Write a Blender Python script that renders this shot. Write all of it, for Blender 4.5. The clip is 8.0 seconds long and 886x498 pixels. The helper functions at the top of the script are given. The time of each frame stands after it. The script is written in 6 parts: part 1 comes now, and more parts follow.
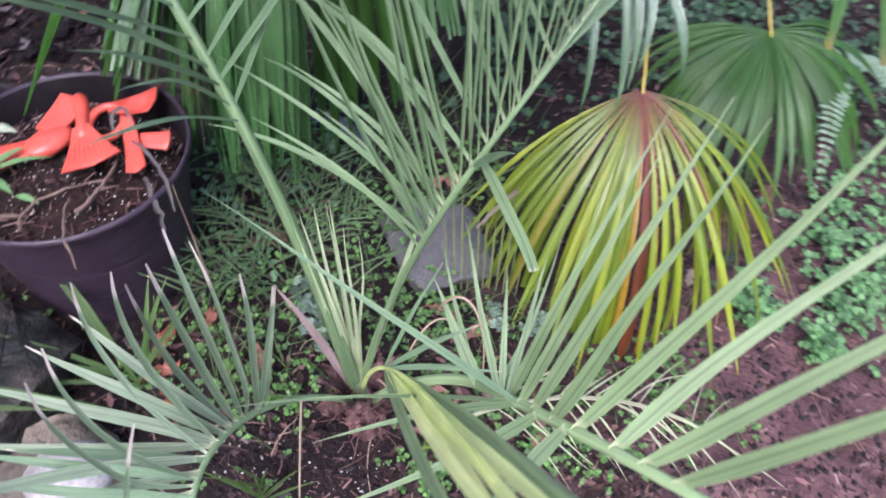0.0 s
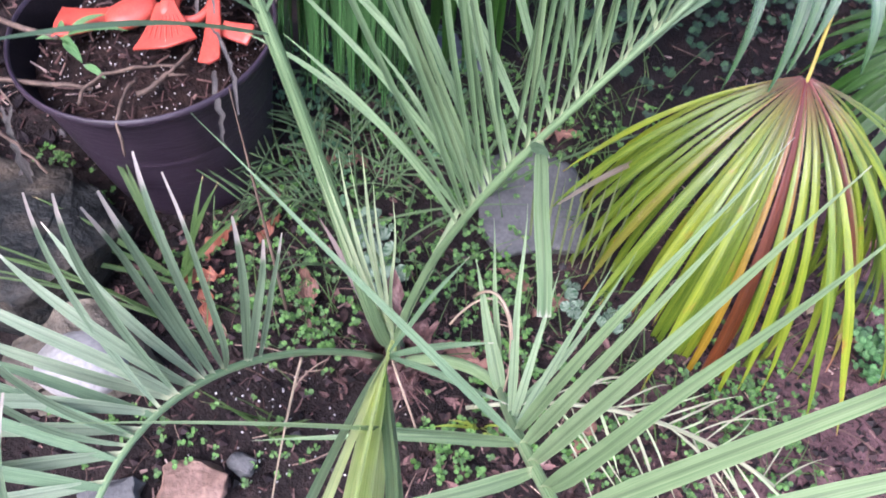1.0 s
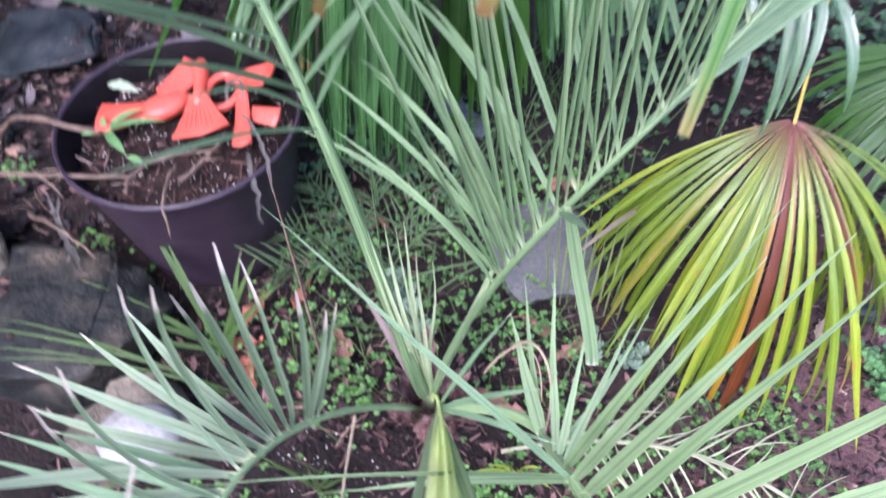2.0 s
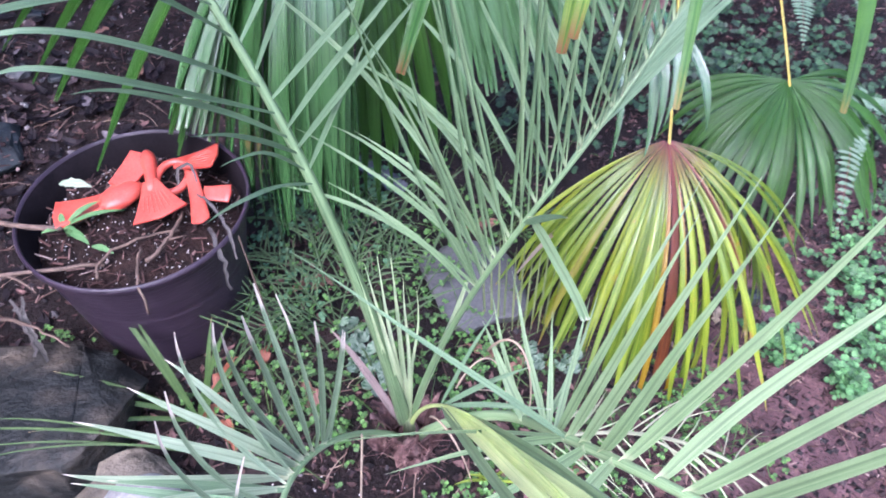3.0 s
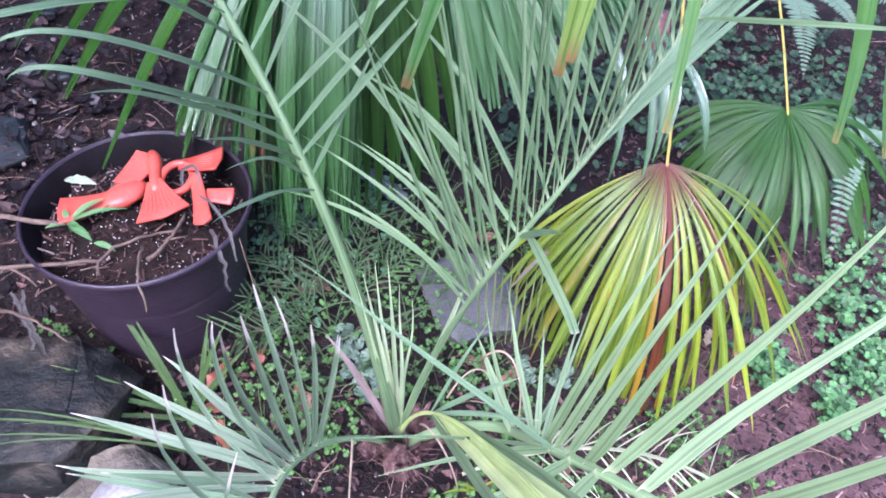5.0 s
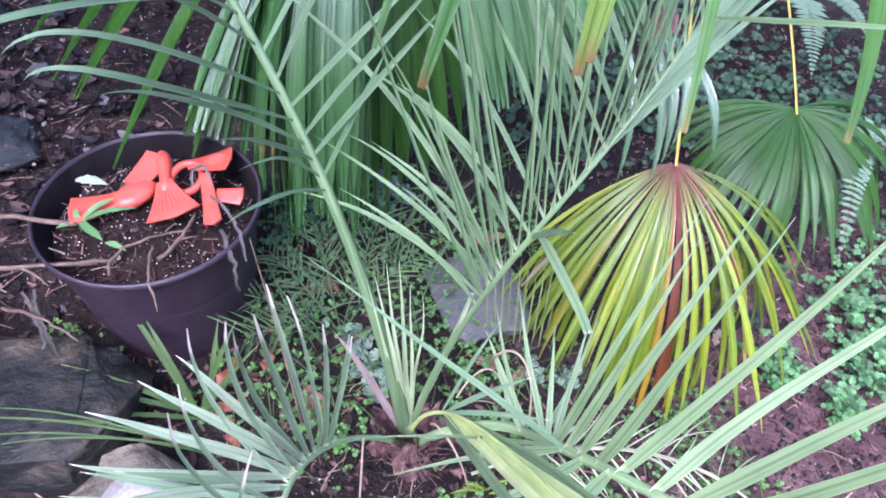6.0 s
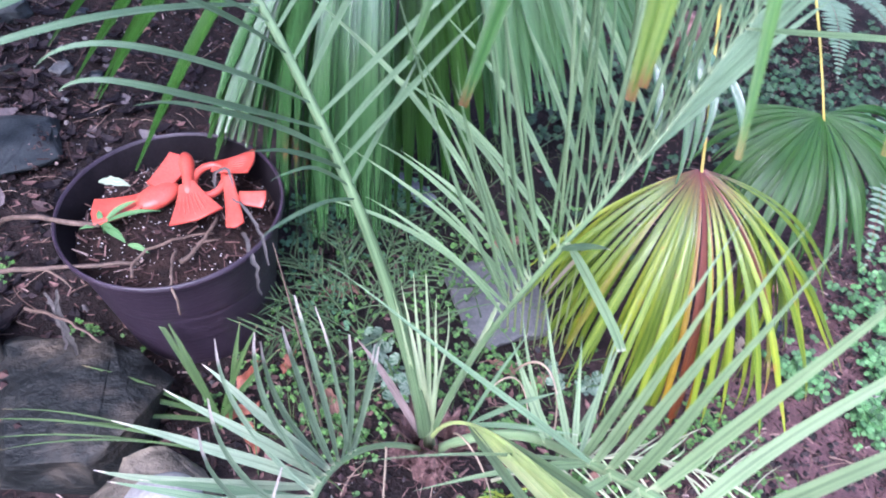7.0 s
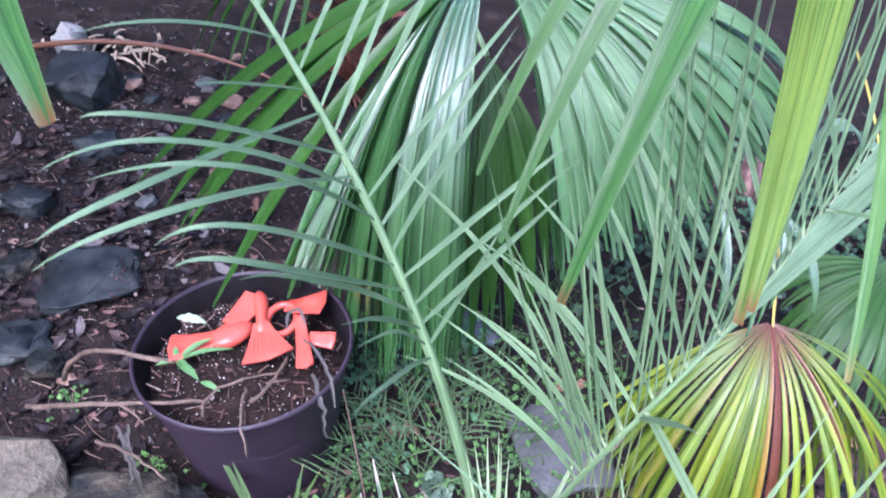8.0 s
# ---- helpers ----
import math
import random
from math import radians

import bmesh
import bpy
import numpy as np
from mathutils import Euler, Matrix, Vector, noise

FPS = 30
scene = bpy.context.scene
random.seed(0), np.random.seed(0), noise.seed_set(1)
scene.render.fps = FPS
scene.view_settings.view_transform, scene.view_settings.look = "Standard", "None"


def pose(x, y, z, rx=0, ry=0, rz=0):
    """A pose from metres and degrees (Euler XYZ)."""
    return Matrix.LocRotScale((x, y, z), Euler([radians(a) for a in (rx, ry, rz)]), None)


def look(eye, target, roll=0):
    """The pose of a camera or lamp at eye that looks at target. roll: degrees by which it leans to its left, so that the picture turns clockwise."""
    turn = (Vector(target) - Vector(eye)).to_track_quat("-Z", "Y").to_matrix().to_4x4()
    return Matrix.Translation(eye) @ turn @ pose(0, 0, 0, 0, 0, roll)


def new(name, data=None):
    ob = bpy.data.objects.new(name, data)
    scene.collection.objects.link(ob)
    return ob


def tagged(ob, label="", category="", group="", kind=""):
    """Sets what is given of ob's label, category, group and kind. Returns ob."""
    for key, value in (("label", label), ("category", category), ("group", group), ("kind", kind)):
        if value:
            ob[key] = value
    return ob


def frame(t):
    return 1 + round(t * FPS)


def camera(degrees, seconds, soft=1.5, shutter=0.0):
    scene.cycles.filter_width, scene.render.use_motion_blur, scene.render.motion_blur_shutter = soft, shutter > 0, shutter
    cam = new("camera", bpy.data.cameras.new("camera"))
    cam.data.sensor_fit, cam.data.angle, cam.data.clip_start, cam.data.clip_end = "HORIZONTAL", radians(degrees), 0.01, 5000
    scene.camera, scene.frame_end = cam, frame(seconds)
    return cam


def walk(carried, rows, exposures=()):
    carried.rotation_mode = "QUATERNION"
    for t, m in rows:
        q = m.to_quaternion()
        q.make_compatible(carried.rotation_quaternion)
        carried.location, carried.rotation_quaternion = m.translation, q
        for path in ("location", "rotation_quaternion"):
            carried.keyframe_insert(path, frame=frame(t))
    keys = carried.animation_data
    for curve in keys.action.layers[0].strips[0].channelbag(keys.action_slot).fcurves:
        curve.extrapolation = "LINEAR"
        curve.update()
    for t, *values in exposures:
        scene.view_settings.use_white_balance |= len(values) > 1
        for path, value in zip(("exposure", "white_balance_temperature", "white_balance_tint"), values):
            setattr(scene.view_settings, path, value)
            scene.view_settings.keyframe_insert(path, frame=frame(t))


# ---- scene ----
cam = camera(60.9, 8.0, soft=1.8, shutter=0.5)
METRES, EYE, TILT, LEAN, TURN = 0.67, 1.30, -51.0, -1.8, 0.0
ROWS = [
    (0.0, 0.0, 0.0, 0.0, 0.0, 0.0, -0.0),
    (0.5, 0.093, 0.1532, 0.0598, 6.79, -3.31, -8.0),
    (1.0, 0.12, 0.246, 0.0986, 10.65, -7.09, -12.03),
    (1.5, 0.1178, 0.2694, 0.0947, 10.6, -8.5, -12.16),
    (1.8, 0.1045, 0.2086, 0.0988, 10.35, -6.76, -10.33),
    (2.0, 0.0765, 0.1185, 0.1241, 10.3, -3.56, -7.96),
    (2.2, 0.0470, 0.0309, 0.1152, 8.59, -1.94, -5.01),
    (3.3, -0.0748, -0.1495, 0.0189, 0.34, 3.10, 0.51),
    (3.5, -0.0712, -0.1542, 0.0217, 0.5, 2.29, -0.16),
    (4.0, -0.0567, -0.1587, 0.0224, 1.08, 2.69, -0.88),
    (4.5, -0.0551, -0.1618, 0.0227, 1.1, 3.47, -1.87),
    (6.0, -0.0709, -0.1667, 0.0215, 1.5, 3.46, -2.02),
    (6.5, -0.0743, -0.1675, 0.0228, 2.14, 3.3, -2.21),
    (7.0, -0.1014, -0.1548, 0.048, 2.38, 3.1, -2.75),
    (7.2, -0.1275, -0.1667, 0.0809, 3.08, 6.17, -3.32),
    (7.5, -0.144, -0.1733, 0.1052, 4.52, 9.45, -4.22),
    (8.0, -0.1574, -0.1933, 0.1219, 5.81, 11.76, -4.96),
]
walk(cam, [(t, pose(0, 0, EYE, TILT, LEAN, TURN) @ pose(METRES * x, METRES * y, METRES * z, 90 + pitch, roll, yaw)) for t, x, y, z, yaw, pitch, roll in ROWS],
     [(0.0, 1.52, 5400, 25), (1.5, 1.83, 5250, 25), (3.5, 1.90, 5000, 28), (6.5, 1.90, 4960, 28), (8.0, 2.00, 4900, 23)])

# ---------- sky and light: a bright overcast day ----------
SUN_EL, SUN_AZ = 55.0, 200.0
world = bpy.data.worlds.new("overcast_sky")
scene.world = world
world.use_nodes = True
wn = world.node_tree.nodes
sky = wn.new("ShaderNodeTexSky")
sky.sky_type, sky.sun_disc = "NISHITA", False
sky.sun_elevation, sky.sun_rotation = radians(SUN_EL), radians(SUN_AZ)
sky.air_density, sky.dust_density, sky.ozone_density = 1.5, 8.0, 1.0
wn["Background"].inputs["Strength"].default_value = 0.15
world.node_tree.links.new(sky.outputs["Color"], wn["Background"].inputs["Color"])
sun = new("sun", bpy.data.lights.new("sun", "SUN"))
sun.data.energy, sun.data.angle, sun.data.color = 1.1, radians(35), (1.0, 0.99, 0.98)
sun.matrix_world = look((0, 0, 0), (-math.sin(radians(SUN_AZ)) * math.cos(radians(SUN_EL)), -math.cos(radians(SUN_AZ)) * math.cos(radians(SUN_EL)), -math.sin(radians(SUN_EL))))

# ---------- materials ----------


def principled(name, rough=0.6, metal=0.0, spec=0.5):
    m = bpy.data.materials.new(name)
    m.use_nodes = True
    b = m.node_tree.nodes["Principled BSDF"]
    b.inputs["Roughness"].default_value = rough
    b.inputs["Metallic"].default_value = metal
    b.inputs["Specular IOR Level"].default_value = spec
    return m, m.node_tree.nodes, m.node_tree.links, b


def ramp(nodes, stops):
    r = nodes.new("ShaderNodeValToRGB")
    e = r.color_ramp.elements
    while len(e) < len(stops):
        e.new(0.5)
    for k, (p, c) in enumerate(stops):
        e[k].position, e[k].color = p, (*c, 1)
    return r


def noise_node(nodes, links, scale, detail=4.0, rough=0.55, vector=None, stretch=None):
    n = nodes.new("ShaderNodeTexNoise")
    n.inputs["Scale"].default_value, n.inputs["Detail"].default_value, n.inputs["Roughness"].default_value = scale, detail, rough
    if vector is not None:
        if stretch:
            mp = nodes.new("ShaderNodeMapping")
            mp.inputs["Scale"].default_value = stretch
            links.new(vector, mp.inputs["Vector"])
            vector = mp.outputs["Vector"]
        links.new(vector, n.inputs["Vector"])
    return n


def bump(nodes, links, b, height, strength=0.4, distance=0.004):
    bp = nodes.new("ShaderNodeBump")
    bp.inputs["Strength"].default_value, bp.inputs["Distance"].default_value = strength, distance
    links.new(height, bp.inputs["Height"])
    links.new(bp.outputs["Normal"], b.inputs["Normal"])


def mix_color(nodes, links, a, b, fac, kind="MIX"):
    m = nodes.new("ShaderNodeMix")
    m.data_type, m.blend_type = "RGBA", kind
    for sock, v in ((m.inputs[6], a), (m.inputs[7], b), (m.inputs[0], fac)):
        if isinstance(v, (int, float)):
            sock.default_value = v
        elif isinstance(v, tuple):
            sock.default_value = (*v, 1)
        else:
            links.new(v, sock)
    return m.outputs[2]


def leaf_material(name, low, high, dry=None, dry_from=0.93, rough=0.38, veins=60.0, through_light=0.3, base=None, base_to=0.2, spec=0.5, coat=0.0, patch=None, relief=0.3, rib=0.0, by_island=0.0, coat_rough=0.22):
    """A leaf: long veins across its width (UV x), two tones, a midrib, a dried tip (UV y near 1), and light that passes through it."""
    m, n, l, b = principled(name, rough, 0.0, spec)
    b.inputs["Coat Weight"].default_value, b.inputs["Coat Roughness"].default_value = coat, coat_rough
    uv = n.new("ShaderNodeUVMap").outputs["UV"]
    sep = n.new("ShaderNodeSeparateXYZ")
    l.new(uv, sep.inputs[0])
    info = n.new("ShaderNodeObjectInfo")
    geo = n.new("ShaderNodeNewGeometry")
    streak = noise_node(n, l, 1.0, 3.0, 0.6, uv, (veins * 0.3, 2.5, 1))
    blotch = noise_node(n, l, 9.0, 3.0, 0.6, geo.outputs["Position"])
    r1 = ramp(n, [(0.36, low), (0.64, high)])
    l.new(streak.outputs["Fac"], r1.inputs["Fac"])
    r2 = ramp(n, [(0.3, (0.72, 0.74, 0.7)), (0.75, (1.15, 1.12, 1.1))])
    l.new(blotch.outputs["Fac"], r2.inputs["Fac"])
    col = mix_color(n, l, r1.outputs["Color"], r2.outputs["Color"], 0.8, "MULTIPLY")
    r3 = ramp(n, [(0.0, (0.82, 0.85, 0.78)), (1.0, (1.15, 1.12, 1.1))])
    l.new(info.outputs["Random"], r3.inputs["Fac"])
    col = mix_color(n, l, col, r3.outputs["Color"], 0.9, "MULTIPLY")
    if by_island:
        ri = ramp(n, [(0.0, (1 - by_island,) * 3), (1.0, (1 + by_island, 1 + 0.9 * by_island, 1 + 0.7 * by_island))])
        l.new(geo.outputs["Random Per Island"], ri.inputs["Fac"])
        col = mix_color(n, l, col, ri.outputs["Color"], 1.0, "MULTIPLY")
    if rib:
        mid = n.new("ShaderNodeMath")
        mid.operation = "SUBTRACT"
        l.new(sep.outputs["X"], mid.inputs[0])
        mid.inputs[1].default_value = 0.5
        away = n.new("ShaderNodeMath")
        away.operation = "ABSOLUTE"
        l.new(mid.outputs[0], away.inputs[0])
        rm = ramp(n, [(0.0, (1 - rib,) * 3), (0.07, (1 - 0.6 * rib,) * 3), (0.14, (1.0,) * 3), (0.40, (1.0,) * 3), (0.48, (1 + 0.5 * rib,) * 3)])
        l.new(away.outputs[0], rm.inputs["Fac"])
        col = mix_color(n, l, col, rm.outputs["Color"], 1.0, "MULTIPLY")
    if patch:
        pn = noise_node(n, l, 1.0, 4.0, 0.65, geo.outputs["Position"], (34, 34, 16))
        rp = n.new("ShaderNodeMapRange")
        rp.inputs["From Min"].default_value, rp.inputs["From Max"].default_value = 0.60, 0.72
        l.new(pn.outputs["Fac"], rp.inputs["Value"])
        col = mix_color(n, l, col, patch, rp.outputs["Result"])
    if base:
        rb = n.new("ShaderNodeMapRange")
        rb.inputs["From Min"].default_value, rb.inputs["From Max"].default_value = base_to, 0.0
        rb.inputs["To Min"].default_value, rb.inputs["To Max"].default_value = 0.0, 1.0
        ragged = n.new("ShaderNodeMath")
        ragged.operation = "MULTIPLY_ADD"
        l.new(streak.outputs["Fac"], ragged.inputs[0])
        ragged.inputs[1].default_value = base_to
        l.new(sep.outputs["Y"], ragged.inputs[2])
        less = n.new("ShaderNodeMath")
        less.operation = "SUBTRACT"
        l.new(ragged.outputs[0], less.inputs[0])
        less.inputs[1].default_value = base_to * 0.5
        l.new(less.outputs[0], rb.inputs["Value"])
        col = mix_color(n, l, col, base, rb.outputs["Result"])
    if dry:
        wob = n.new("ShaderNodeMath")
        wob.operation = "MULTIPLY_ADD"
        l.new(streak.outputs["Fac"], wob.inputs[0])
        wob.inputs[1].default_value = 0.12
        l.new(sep.outputs["Y"], wob.inputs[2])
        rd = n.new("ShaderNodeMapRange")
        rd.inputs["From Min"].default_value, rd.inputs["From Max"].default_value = dry_from + 0.05, dry_from + 0.09
        l.new(wob.outputs[0], rd.inputs["Value"])
        col = mix_color(n, l, col, dry, rd.outputs["Result"])
    l.new(col, b.inputs["Base Color"])
    wave = n.new("ShaderNodeTexWave")
    wave.inputs["Scale"].default_value, wave.inputs["Distortion"].default_value = veins / 20.0, 0.6
    mp = n.new("ShaderNodeMapping")
    mp.inputs["Scale"].default_value = (3.0, 0.05, 1)
    l.new(uv, mp.inputs["Vector"])
    l.new(mp.outputs["Vector"], wave.inputs["Vector"])
    bump(n, l, b, wave.outputs["Fac"], relief, 0.003)
    tr = n.new("ShaderNodeBsdfTranslucent")
    l.new(col, tr.inputs["Color"])
    mx = n.new("ShaderNodeMixShader")
    mx.inputs[0].default_value = through_light
    l.new(b.outputs[0], mx.inputs[1])
    l.new(tr.outputs[0], mx.inputs[2])
    l.new(mx.outputs[0], n["Material Output"].inputs["Surface"])
    return m


def grain_material(name, stops, scale=40.0, rough=0.8, fine=220.0, relief=0.5, depth=0.004, by_island=0.0, spec=0.4, stretch=None):
    """Stone, soil, wood or plastic: tones by noise at two scales, and relief."""
    m, n, l, b = principled(name, rough, 0.0, spec)
    tc = n.new("ShaderNodeTexCoord").outputs["Object"]
    a = noise_node(n, l, scale, 5.0, 0.6, tc, stretch)
    f = noise_node(n, l, fine, 4.0, 0.6, tc, stretch)
    r = ramp(n, stops)
    l.new(a.outputs["Fac"], r.inputs["Fac"])
    rf = ramp(n, [(0.3, (0.65, 0.65, 0.66)), (0.7, (1.25, 1.24, 1.22))])
    l.new(f.outputs["Fac"], rf.inputs["Fac"])
    col = mix_color(n, l, r.outputs["Color"], rf.outputs["Color"], 0.8, "MULTIPLY")
    if by_island:
        g = n.new("ShaderNodeNewGeometry")
        ri = ramp(n, [(0.0, (1 - by_island,) * 3), (1.0, (1 + by_island,) * 3)])
        l.new(g.outputs["Random Per Island"], ri.inputs["Fac"])
        col = mix_color(n, l, col, ri.outputs["Color"], 1.0, "MULTIPLY")
    l.new(col, b.inputs["Base Color"])
    rr = n.new("ShaderNodeMapRange")
    rr.inputs["To Min"].default_value, rr.inputs["To Max"].default_value = rough - 0.15, min(1.0, rough + 0.1)
    l.new(a.outputs["Fac"], rr.inputs["Value"])
    l.new(rr.outputs["Result"], b.inputs["Roughness"])
    bump(n, l, b, f.outputs["Fac"], relief, depth)
    return m


def island_material(name, stops, rough=0.7, spec=0.15):
    """Loose bits in one mesh: each takes its own tone."""
    m, n, l, b = principled(name, rough, 0.0, spec)
    g = n.new("ShaderNodeNewGeometry")
    r = ramp(n, stops)
    l.new(g.outputs["Random Per Island"], r.inputs["Fac"])
    f = noise_node(n, l, 160.0, 3.0, 0.6, g.outputs["Position"])
    rf = ramp(n, [(0.3, (0.7, 0.7, 0.7)), (0.7, (1.2, 1.2, 1.2))])
    l.new(f.outputs["Fac"], rf.inputs["Fac"])
    l.new(mix_color(n, l, r.outputs["Color"], rf.outputs["Color"], 0.8, "MULTIPLY"), b.inputs["Base Color"])
    bump(n, l, b, f.outputs["Fac"], 0.4, 0.002)
    return m


BLUE_LEAF = leaf_material("blue_green_palm_leaf", (0.14, 0.21, 0.13), (0.29, 0.36, 0.255), dry=(0.60, 0.54, 0.46), dry_from=0.93, rough=0.38, through_light=0.38, base=(0.58, 0.60, 0.38), base_to=0.05, rib=0.25)
TIPPED_LEAF = leaf_material("blue_green_leaf_with_dry_tip", (0.105, 0.165, 0.095), (0.21, 0.285, 0.185), dry=(0.50, 0.44, 0.38), dry_from=0.85, rough=0.42, base=(0.58, 0.60, 0.38), base_to=0.05, rib=0.3)
DARK_LEAF = leaf_material("older_palm_leaf", (0.08, 0.15, 0.08), (0.17, 0.26, 0.15), dry=(0.5, 0.44, 0.36), dry_from=0.95, rough=0.42)
PALE_LEAF = leaf_material("young_yellow_green_leaf", (0.34, 0.47, 0.25), (0.66, 0.72, 0.49), rough=0.45, through_light=0.45)
A_LEAF = leaf_material("grey_green_feather_leaf", (0.085, 0.155, 0.08), (0.185, 0.275, 0.165), rough=0.4, through_light=0.3, rib=0.2)
B_LEAF = leaf_material("green_feather_leaf", (0.10, 0.18, 0.08), (0.22, 0.315, 0.17), rough=0.4, through_light=0.35, base=(0.34, 0.40, 0.22), base_to=0.05, rib=0.25)
BROAD_LEAF = leaf_material("pale_broad_palm_leaf", (0.135, 0.218, 0.10), (0.25, 0.335, 0.185), base=(0.5, 0.52, 0.32), base_to=0.04, dry=(0.5, 0.45, 0.38), dry_from=0.985, rough=0.42, through_light=0.3, rib=0.35, relief=0.2)
YOUNG_LEAF = leaf_material("folded_new_leaf", (0.58, 0.70, 0.30), (0.86, 0.92, 0.52), rough=0.4, through_light=0.62, veins=70)
FAN_LEAF = leaf_material("glossy_fan_leaf", (0.014, 0.052, 0.006), (0.046, 0.118, 0.018), rough=0.28, veins=80, through_light=0.25, spec=0.4, coat=0.1, relief=0.3)
FAN_BRIGHT = leaf_material("bright_glossy_fan_leaf", (0.020, 0.070, 0.018), (0.060, 0.145, 0.042), rough=0.24, veins=80, through_light=0.2, spec=1.0, coat=1.0, relief=0.3, coat_rough=0.17)
FAN_SATIN = leaf_material("satin_fan_leaf", (0.024, 0.080, 0.022), (0.070, 0.160, 0.050), rough=0.36, veins=80, through_light=0.2, spec=0.6, coat=0.2, relief=0.3, coat_rough=0.3)
TIP_LEAF = leaf_material("scorched_fan_leaf", (0.016, 0.062, 0.008), (0.052, 0.135, 0.024), dry=(0.10, 0.018, 0.005), dry_from=0.982, rough=0.26, veins=80, through_light=0.3, spec=0.3, relief=0.3)
GOLD_LEAF = leaf_material("yellow_scorched_leaf", (0.04, 0.088, 0.008), (0.145, 0.20, 0.032), dry=(0.13, 0.018, 0.008), dry_from=0.982, rough=0.28, veins=80, through_light=0.3, spec=0.3, relief=0.3)
GOLD_TIP = leaf_material("green_fan_leaf_with_yellow_tip", (0.026, 0.085, 0.012), (0.085, 0.175, 0.03), dry=(0.16, 0.11, 0.02), dry_from=0.975, rough=0.3, veins=80, through_light=0.3, spec=0.5, relief=0.3)
SICK_LEAF = leaf_material("yellowing_fan_leaf", (0.105, 0.185, 0.006), (0.30, 0.345, 0.025), patch=(0.30, 0.17, 0.03), dry=(0.24, 0.10, 0.03), dry_from=0.97, rough=0.3, veins=80, through_light=0.3, base=(0.15, 0.030, 0.03), base_to=0.26, spec=0.4, coat=0.6, coat_rough=0.14, relief=0.3)
SICK_GREEN = leaf_material("green_part_of_yellowing_leaf", (0.055, 0.125, 0.006), (0.20, 0.265, 0.025), dry=(0.24, 0.10, 0.03), dry_from=0.97, rough=0.3, veins=80, through_light=0.3, base=(0.12, 0.030, 0.03), base_to=0.22, spec=0.4, coat=0.6, coat_rough=0.14, relief=0.3)
SICK_GOLD = leaf_material("golden_part_of_yellowing_leaf", (0.19, 0.115, 0.006), (0.33, 0.22, 0.02), patch=(0.30, 0.12, 0.03), dry=(0.24, 0.10, 0.03), dry_from=0.95, rough=0.25, veins=80, through_light=0.25, base=(0.17, 0.030, 0.03), base_to=0.4, spec=0.7, coat=0.4, relief=0.3)
SICK_PALE = leaf_material("bleached_part_of_yellowing_leaf", (0.14, 0.15, 0.012), (0.28, 0.26, 0.04), patch=(0.40, 0.25, 0.17), dry=(0.30, 0.14, 0.06), dry_from=0.9, rough=0.3, veins=80, through_light=0.25, base=(0.30, 0.08, 0.06), base_to=0.35, spec=0.7, coat=0.4, relief=0.3)
RED_LEAF = leaf_material("red_scorched_leaflet", (0.075, 0.018, 0.010), (0.17, 0.055, 0.016), rough=0.3, veins=80, base=(0.14, 0.03, 0.03), base_to=0.5)
FERN_LEAF = leaf_material("grey_green_fern_leaf", (0.075, 0.14, 0.08), (0.19, 0.275, 0.19), rough=0.42)
WEEDLET = leaf_material("small_weed_leaf", (0.035, 0.11, 0.02), (0.13, 0.26, 0.06), rough=0.4, veins=20, by_island=0.5)
SEEDLING_LEAF = leaf_material("grey_green_seedling_leaf", (0.036, 0.068, 0.028), (0.11, 0.165, 0.08), rough=0.5, veins=30, spec=0.2)
BLUE_WEED = leaf_material("blue_green_weed_leaf", (0.05, 0.13, 0.06), (0.14, 0.27, 0.14), rough=0.5, veins=20)
FALLEN_LEAF = leaf_material("wilted_grey_green_leaf", (0.24, 0.31, 0.22), (0.42, 0.47, 0.36), rough=0.5, veins=14)
STRAW = leaf_material("bleached_straw_leaf", (0.24, 0.26, 0.16), (0.48, 0.47, 0.35), rough=0.5, veins=20)
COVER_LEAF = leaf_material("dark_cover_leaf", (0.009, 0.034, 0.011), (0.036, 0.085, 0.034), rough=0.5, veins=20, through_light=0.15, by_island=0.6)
CLOVER_LEAF = leaf_material("clover_leaf", (0.042, 0.135, 0.042), (0.145, 0.285, 0.115), rough=0.45, veins=20, by_island=0.6)
SILVER_LEAF = leaf_material("silver_variegated_leaf", (0.025, 0.075, 0.035), (0.24, 0.31, 0.25), rough=0.5, veins=26, by_island=0.4)
WEED_LEAF = leaf_material("pale_weed_leaf", (0.08, 0.20, 0.06), (0.19, 0.33, 0.14), rough=0.5, veins=20)
GRASS_LEAF = leaf_material("grass_blade", (0.028, 0.068, 0.014), (0.08, 0.135, 0.036), rough=0.5, dry=(0.4, 0.3, 0.15), dry_from=0.95)
SICK_GRASS = leaf_material("yellow_green_grass", (0.16, 0.24, 0.02), (0.34, 0.42, 0.06), rough=0.4)
THIN_STEM = leaf_material("pale_green_stem", (0.10, 0.14, 0.05), (0.22, 0.26, 0.12), rough=0.5, veins=20)
STALK = leaf_material("palm_stalk", (0.20, 0.31, 0.15), (0.32, 0.43, 0.24), rough=0.42, through_light=0.05, veins=30)
YELLOW_STALK = leaf_material("yellow_stalk", (0.30, 0.26, 0.04), (0.45, 0.36, 0.08), rough=0.4, through_light=0.05, veins=30)
RED_STALK = leaf_material("red_brown_stalk", (0.10, 0.035, 0.02), (0.19, 0.08, 0.04), rough=0.4, through_light=0.0, veins=30)
